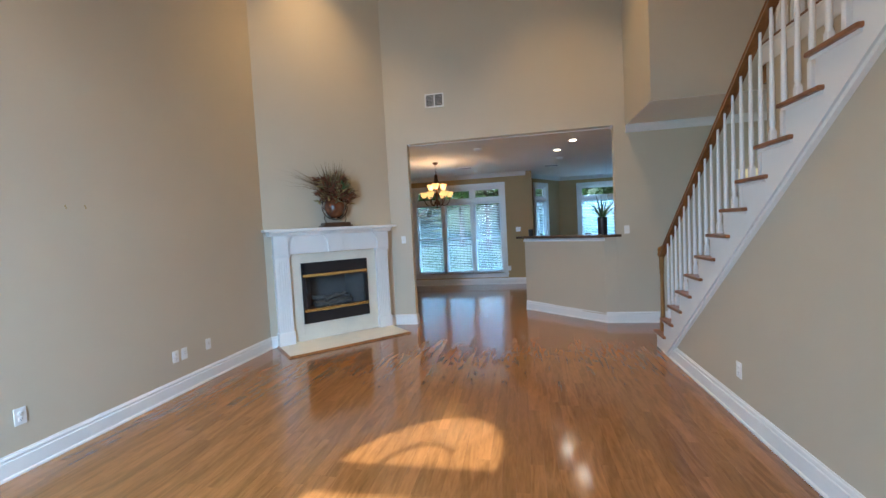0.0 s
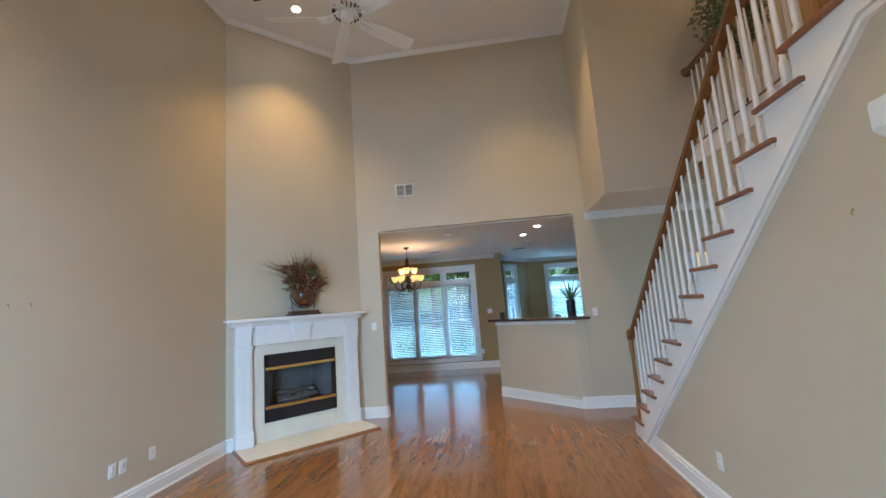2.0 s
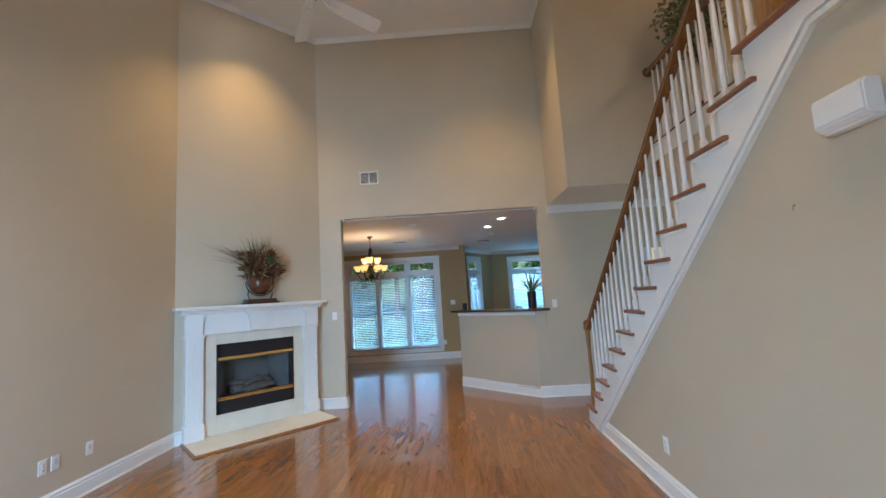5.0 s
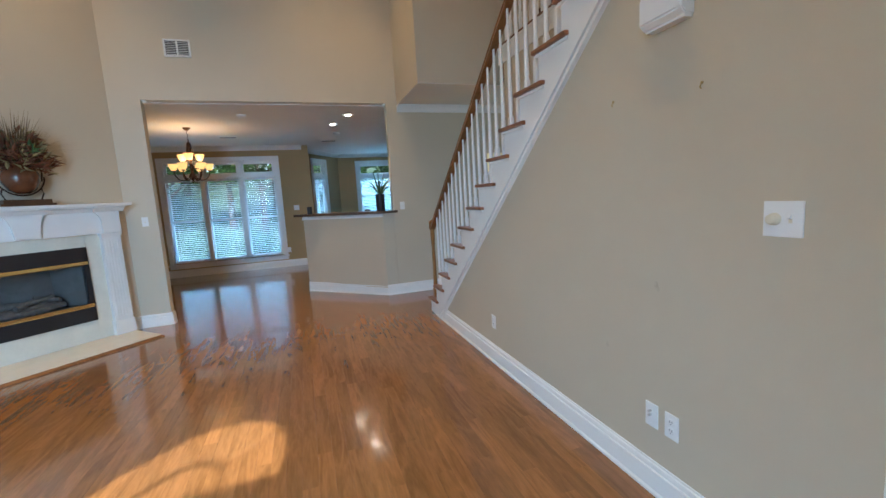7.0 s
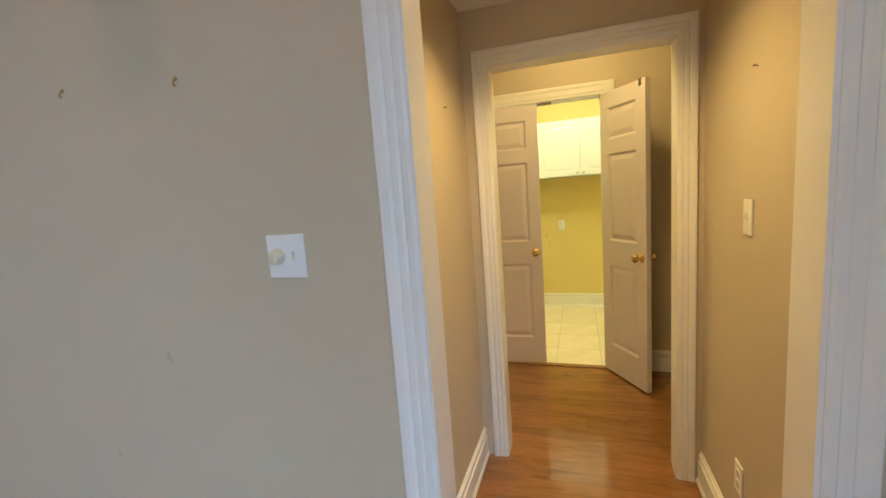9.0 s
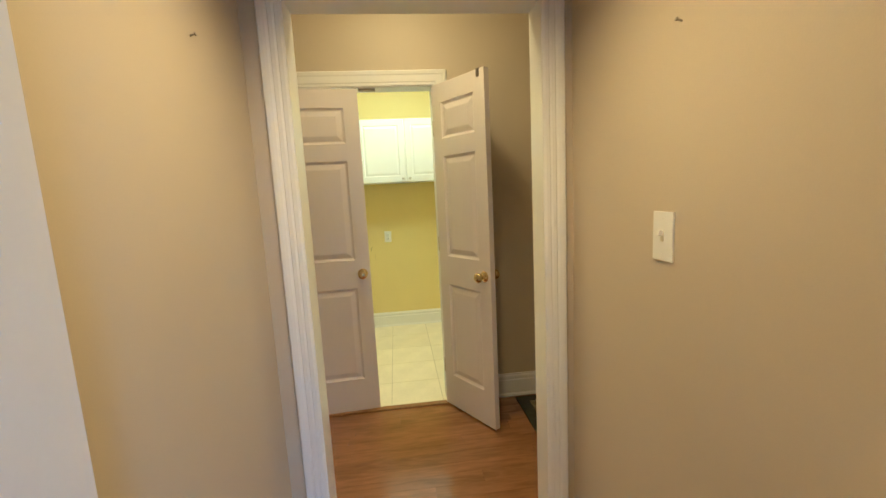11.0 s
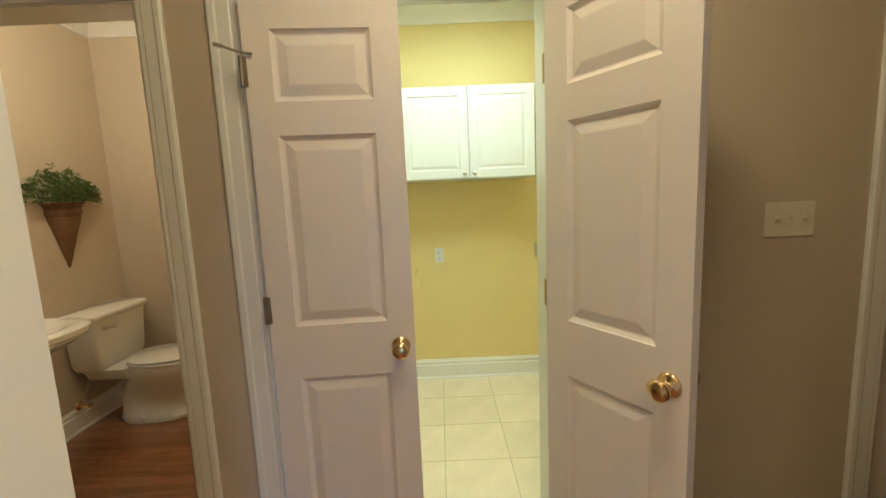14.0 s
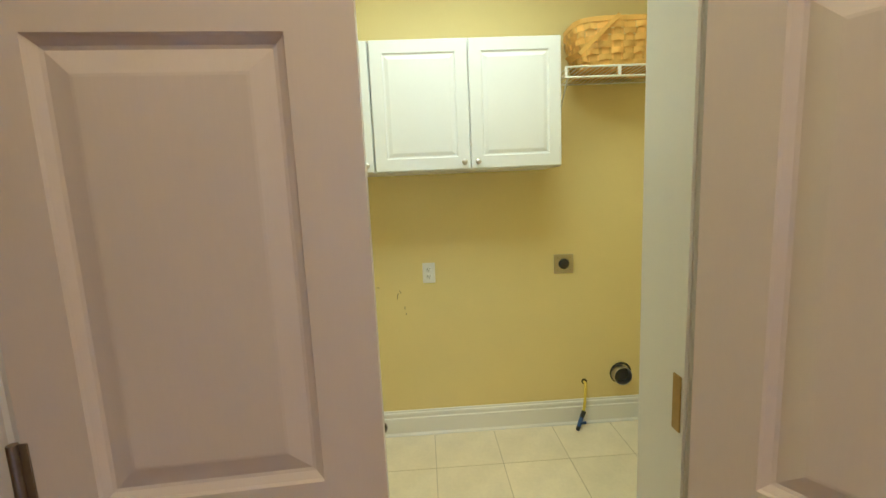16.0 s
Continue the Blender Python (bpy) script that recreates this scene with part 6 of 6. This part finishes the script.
box(bm, 0.15, -0.05, 0, 0.18, 0, 0.34, 0.004)
box(bm, 0.30, -0.05, 0, 0.33, 0, 0.34, 0.004)
box(bm, 0, -0.05, 0.0, 0.33, 0, 0.05, 0.004)
part("frame", bm, "white", sl)
for a, b in ((0.03, 0.15), (0.18, 0.30)):
    bm = B()
    box(bm, a, -0.035, 0.05, b, -0.01, 0.33, 0.003)
    part("glow_pane", bm, "pane_glow", sl)

# ---------------------------------------------------------------- outdoors
def land(x, y):
    """Level round the house, a gentle grassy rise behind it."""
    rise = max(0.0, min(1.0, (y - 19.0) / 30.0))
    return -0.25 + 5.5 * rise * rise * (3 - 2 * rise)


bm = B()
xs, ys = [-150 + 10 * i for i in range(31)], [-140, -60, -20, 0, 10, 15, 19] + [22 + 3 * i for i in range(10)] + [60, 100, 160]
grid = [[bm.verts.new((x, y, land(x, y))) for x in xs] for y in ys]
for r0, r1 in zip(grid, grid[1:]):
    for k in range(len(xs) - 1):
        bm.faces.new((r0[k], r0[k + 1], r1[k + 1], r1[k]))
structure("ground", bm, "grass", "green lawn reaching to the trees", "lawn")
bm = B()
box(bm, -8, 10.8, -0.249, 6, 13.6, -0.20)
structure("patio", bm, "fence", "pale concrete patio", "patio")
fe = thing("yard_fence", "dark metal picket fence behind the lawn", "fence", pose(0, 16.5, -0.25))
for i in range(9):
    bm = B()
    box(bm, -9.03 + 2.0 * i, -0.03, 0, -8.97 + 2.0 * i, 0.03, 1.15, 0.005)
    part("post", bm, "black", fe)
for z in (0.25, 1.0):
    bm = B()
    box(bm, -9.0, -0.015, z, 7.0, 0.015, z + 0.035)
    part("rail", bm, "black", fe)
pm = mesh_of(box(B(), -0.008, -0.008, 0.1, 0.008, 0.008, 1.12), "picket", "black")
for i in range(110):
    ob = new("picket", pm)
    ob.parent = fe
    ob.location = (-8.9 + 0.145 * i, 0, 0)


def shrub(x, y, r, h, seed, mat="leaf"):
    rn = random.Random(seed)
    s = thing("shrub", "rounded green garden shrub", "shrub", pose(x, y, -0.25), "garden shrubs")
    bm = B()
    for k in range(5):
        a = 1.26 * k
        tube(bm, [(0, 0, 0), (0.3 * r * math.cos(a), 0.3 * r * math.sin(a), h * 0.6)], 0.02, 6, 0.006)
    part("stems", bm, "bark", s)
    bm = B()
    for i in range(900):
        v = Vector((rn.gauss(0, 1), rn.gauss(0, 1), rn.gauss(0, 1))).normalized() * rn.uniform(0.5, 1.0)
        p = Vector((r * v.x, r * v.y, h * 0.55 + h * 0.45 * v.z))
        leaf(bm, p, (rn.uniform(-1, 1), rn.uniform(-1, 1), rn.uniform(-0.5, 1)), 0.10, 0.055)
    tagged(part("leaves", bm, mat, s), "", "", "", "stuff")


for i, (x, y, r, h) in enumerate(((-2.6, 14.6, 0.7, 1.1), (-1.2, 14.9, 0.55, 0.95), (0.1, 14.4, 0.6, 1.15), (1.6, 15.0, 0.7, 1.2), (3.2, 15.2, 0.8, 1.3), (-4.2, 15.0, 0.8, 1.2))):
    shrub(x, y, r, h, 40 + i)


def tree(x, y, h, r, seed):
    rn = random.Random(seed)
    t = thing("tree", "leafy green tree on the grassy rise", "tree", pose(x, y, land(x, y) - 0.05), "yard trees")
    bm = B()
    tube(bm, [(0, 0, 0), (0.05, 0.03, h * 0.2), (-0.04, 0.02, h * 0.45), (0.1, 0, h * 0.8)], 0.05 * h * 0.5, 10, 0.02 * h * 0.3)
    for k in range(7):
        a, z = 0.9 * k, h * (0.3 + 0.07 * k)
        tube(bm, [(0, 0, z), (0.4 * r * math.cos(a), 0.4 * r * math.sin(a), z + 0.12 * h), (0.8 * r * math.cos(a), 0.8 * r * math.sin(a), z + 0.18 * h)], 0.012 * h, 6, 0.004 * h)
    part("trunk", bm, "bark", t, smooth=True)
    bm = B()
    clumps = []
    for k in range(34):
        v = Vector((rn.gauss(0, 1), rn.gauss(0, 1), rn.gauss(0, 1))).normalized() * rn.uniform(0.35, 1.0)
        clumps.append((Vector((r * v.x, r * v.y, h * 0.62 + h * 0.36 * v.z)), rn.uniform(0.16, 0.34) * r))
    for c, cr in clumps:
        for i in range(60):
            v = Vector((rn.gauss(0, 1), rn.gauss(0, 1), rn.gauss(0, 1))).normalized() * cr * rn.uniform(0.4, 1.0)
            leaf(bm, c + v, (rn.uniform(-1, 1), rn.uniform(-1, 1), rn.uniform(-0.6, 0.6)), 0.40, 0.24)
    tagged(part("crown", bm, "treeleaf", t), "", "", "", "stuff")


rt = random.Random(9)
for i in range(9):
    tree(-10.5 + 2.3 * i + rt.uniform(-0.6, 0.6), 23.5 + 1.5 * (i % 2) + rt.uniform(-0.5, 0.5), rt.uniform(6.5, 8.0), rt.uniform(1.9, 2.5), 110 + i)
for i in range(16):
    tree(-17 + 2.6 * i + rt.uniform(-0.8, 0.8), 30 + 5 * (i % 3) + rt.uniform(-1, 1), rt.uniform(8, 11), rt.uniform(3.0, 3.9), 70 + i)

# ---------------------------------------------------------------- floors, board by board
rnd = random.Random(11)
LENGTHS = (0.55, 0.75, 0.95, 1.2, 1.5)
PW = 0.083


def board_verts(w, l):
    c, g = 0.00003, 0.0003
    lo = [(g, g, -0.004), (w - g, g, -0.004), (w - g, l - g, -0.004), (g, l - g, -0.004)]
    hi = [(g + c, g + c, 0), (w - g - c, g + c, 0), (w - g - c, l - g - c, 0), (g + c, l - g - c, 0)]
    return lo + hi, [(4, 5, 6, 7), (0, 1, 5, 4), (1, 2, 6, 5), (2, 3, 7, 6), (3, 0, 4, 7)]


bm = B()
box(bm, LX - 0.1, BY - 0.1, -0.10, 6.0, 13.3, -0.0035)
floor_ob = structure("floor", bm, "joint", "glossy red-brown oak strip floor", "floor")
cache = {}


def board_mesh(l):
    key = round(l, 3)
    if key not in cache:
        v, f = board_verts(PW, l)
        me = bpy.data.meshes.new("board")
        me.from_pydata(v, [], f)
        me.materials.append(M["floor"])
        cache[key] = me
    return cache[key]


verts, faces, singles = [], [], 0
x = LX
while x < 5.75:
    y0, y1 = (BY, 12.6) if x < 1.66 else ((-0.6, 6.4) if x < 2.86 else ((-1.95, 3.1) if x < WX - 0.03 else (1.56, 3.1)))
    y, first = y0, True
    while y < y1:
        l = rnd.choice(LENGTHS)
        l = round(l * rnd.choice((0.25, 0.4, 0.6, 0.8)), 3) if first else l
        l, first = min(l, y1 - y), False
        if LX + 1.0 < x < 1.66 and 1.5 < y + l / 2 < 6.2 and singles < 300:
            ob = new("board", board_mesh(l))
            ob.parent = floor_ob
            ob.location = (x, y, 0)
            singles += 1
        else:
            v, f = board_verts(PW, l)
            o = len(verts)
            verts += [(a + x, b + y, c) for a, b, c in v]
            faces += [tuple(o + i for i in q) for q in f]
        y += l
    x += PW
me = bpy.data.meshes.new("boards")
me.from_pydata(verts, [], faces)
me.materials.append(M["floor"])
ob = new("boards", me)
ob.parent = floor_ob
tagged(ob, "oak floor boards", "", "", "stuff")
# laundry tiles
bm = B()
box(bm, WX + 0.003, -0.75, -0.003, LBX, 1.45, 0.002)
tile_floor = structure("floor_laundry", bm, "grout", "cream square floor tiles with grey-brown grout", "floor")
bm = B()
box(bm, 0.0018, 0.0018, -0.003, 0.3452, 0.3482, 0.005, 0.0015)
tm = mesh_of(bm, "tile", "tile")
for i in range(-1, 4):
    for j in range(-3, 4):
        ob = new("tile", tm)
        ob.parent = tile_floor
        ob.location = (4.445 + 0.347 * i, 0.035 + 0.350 * j, 0)
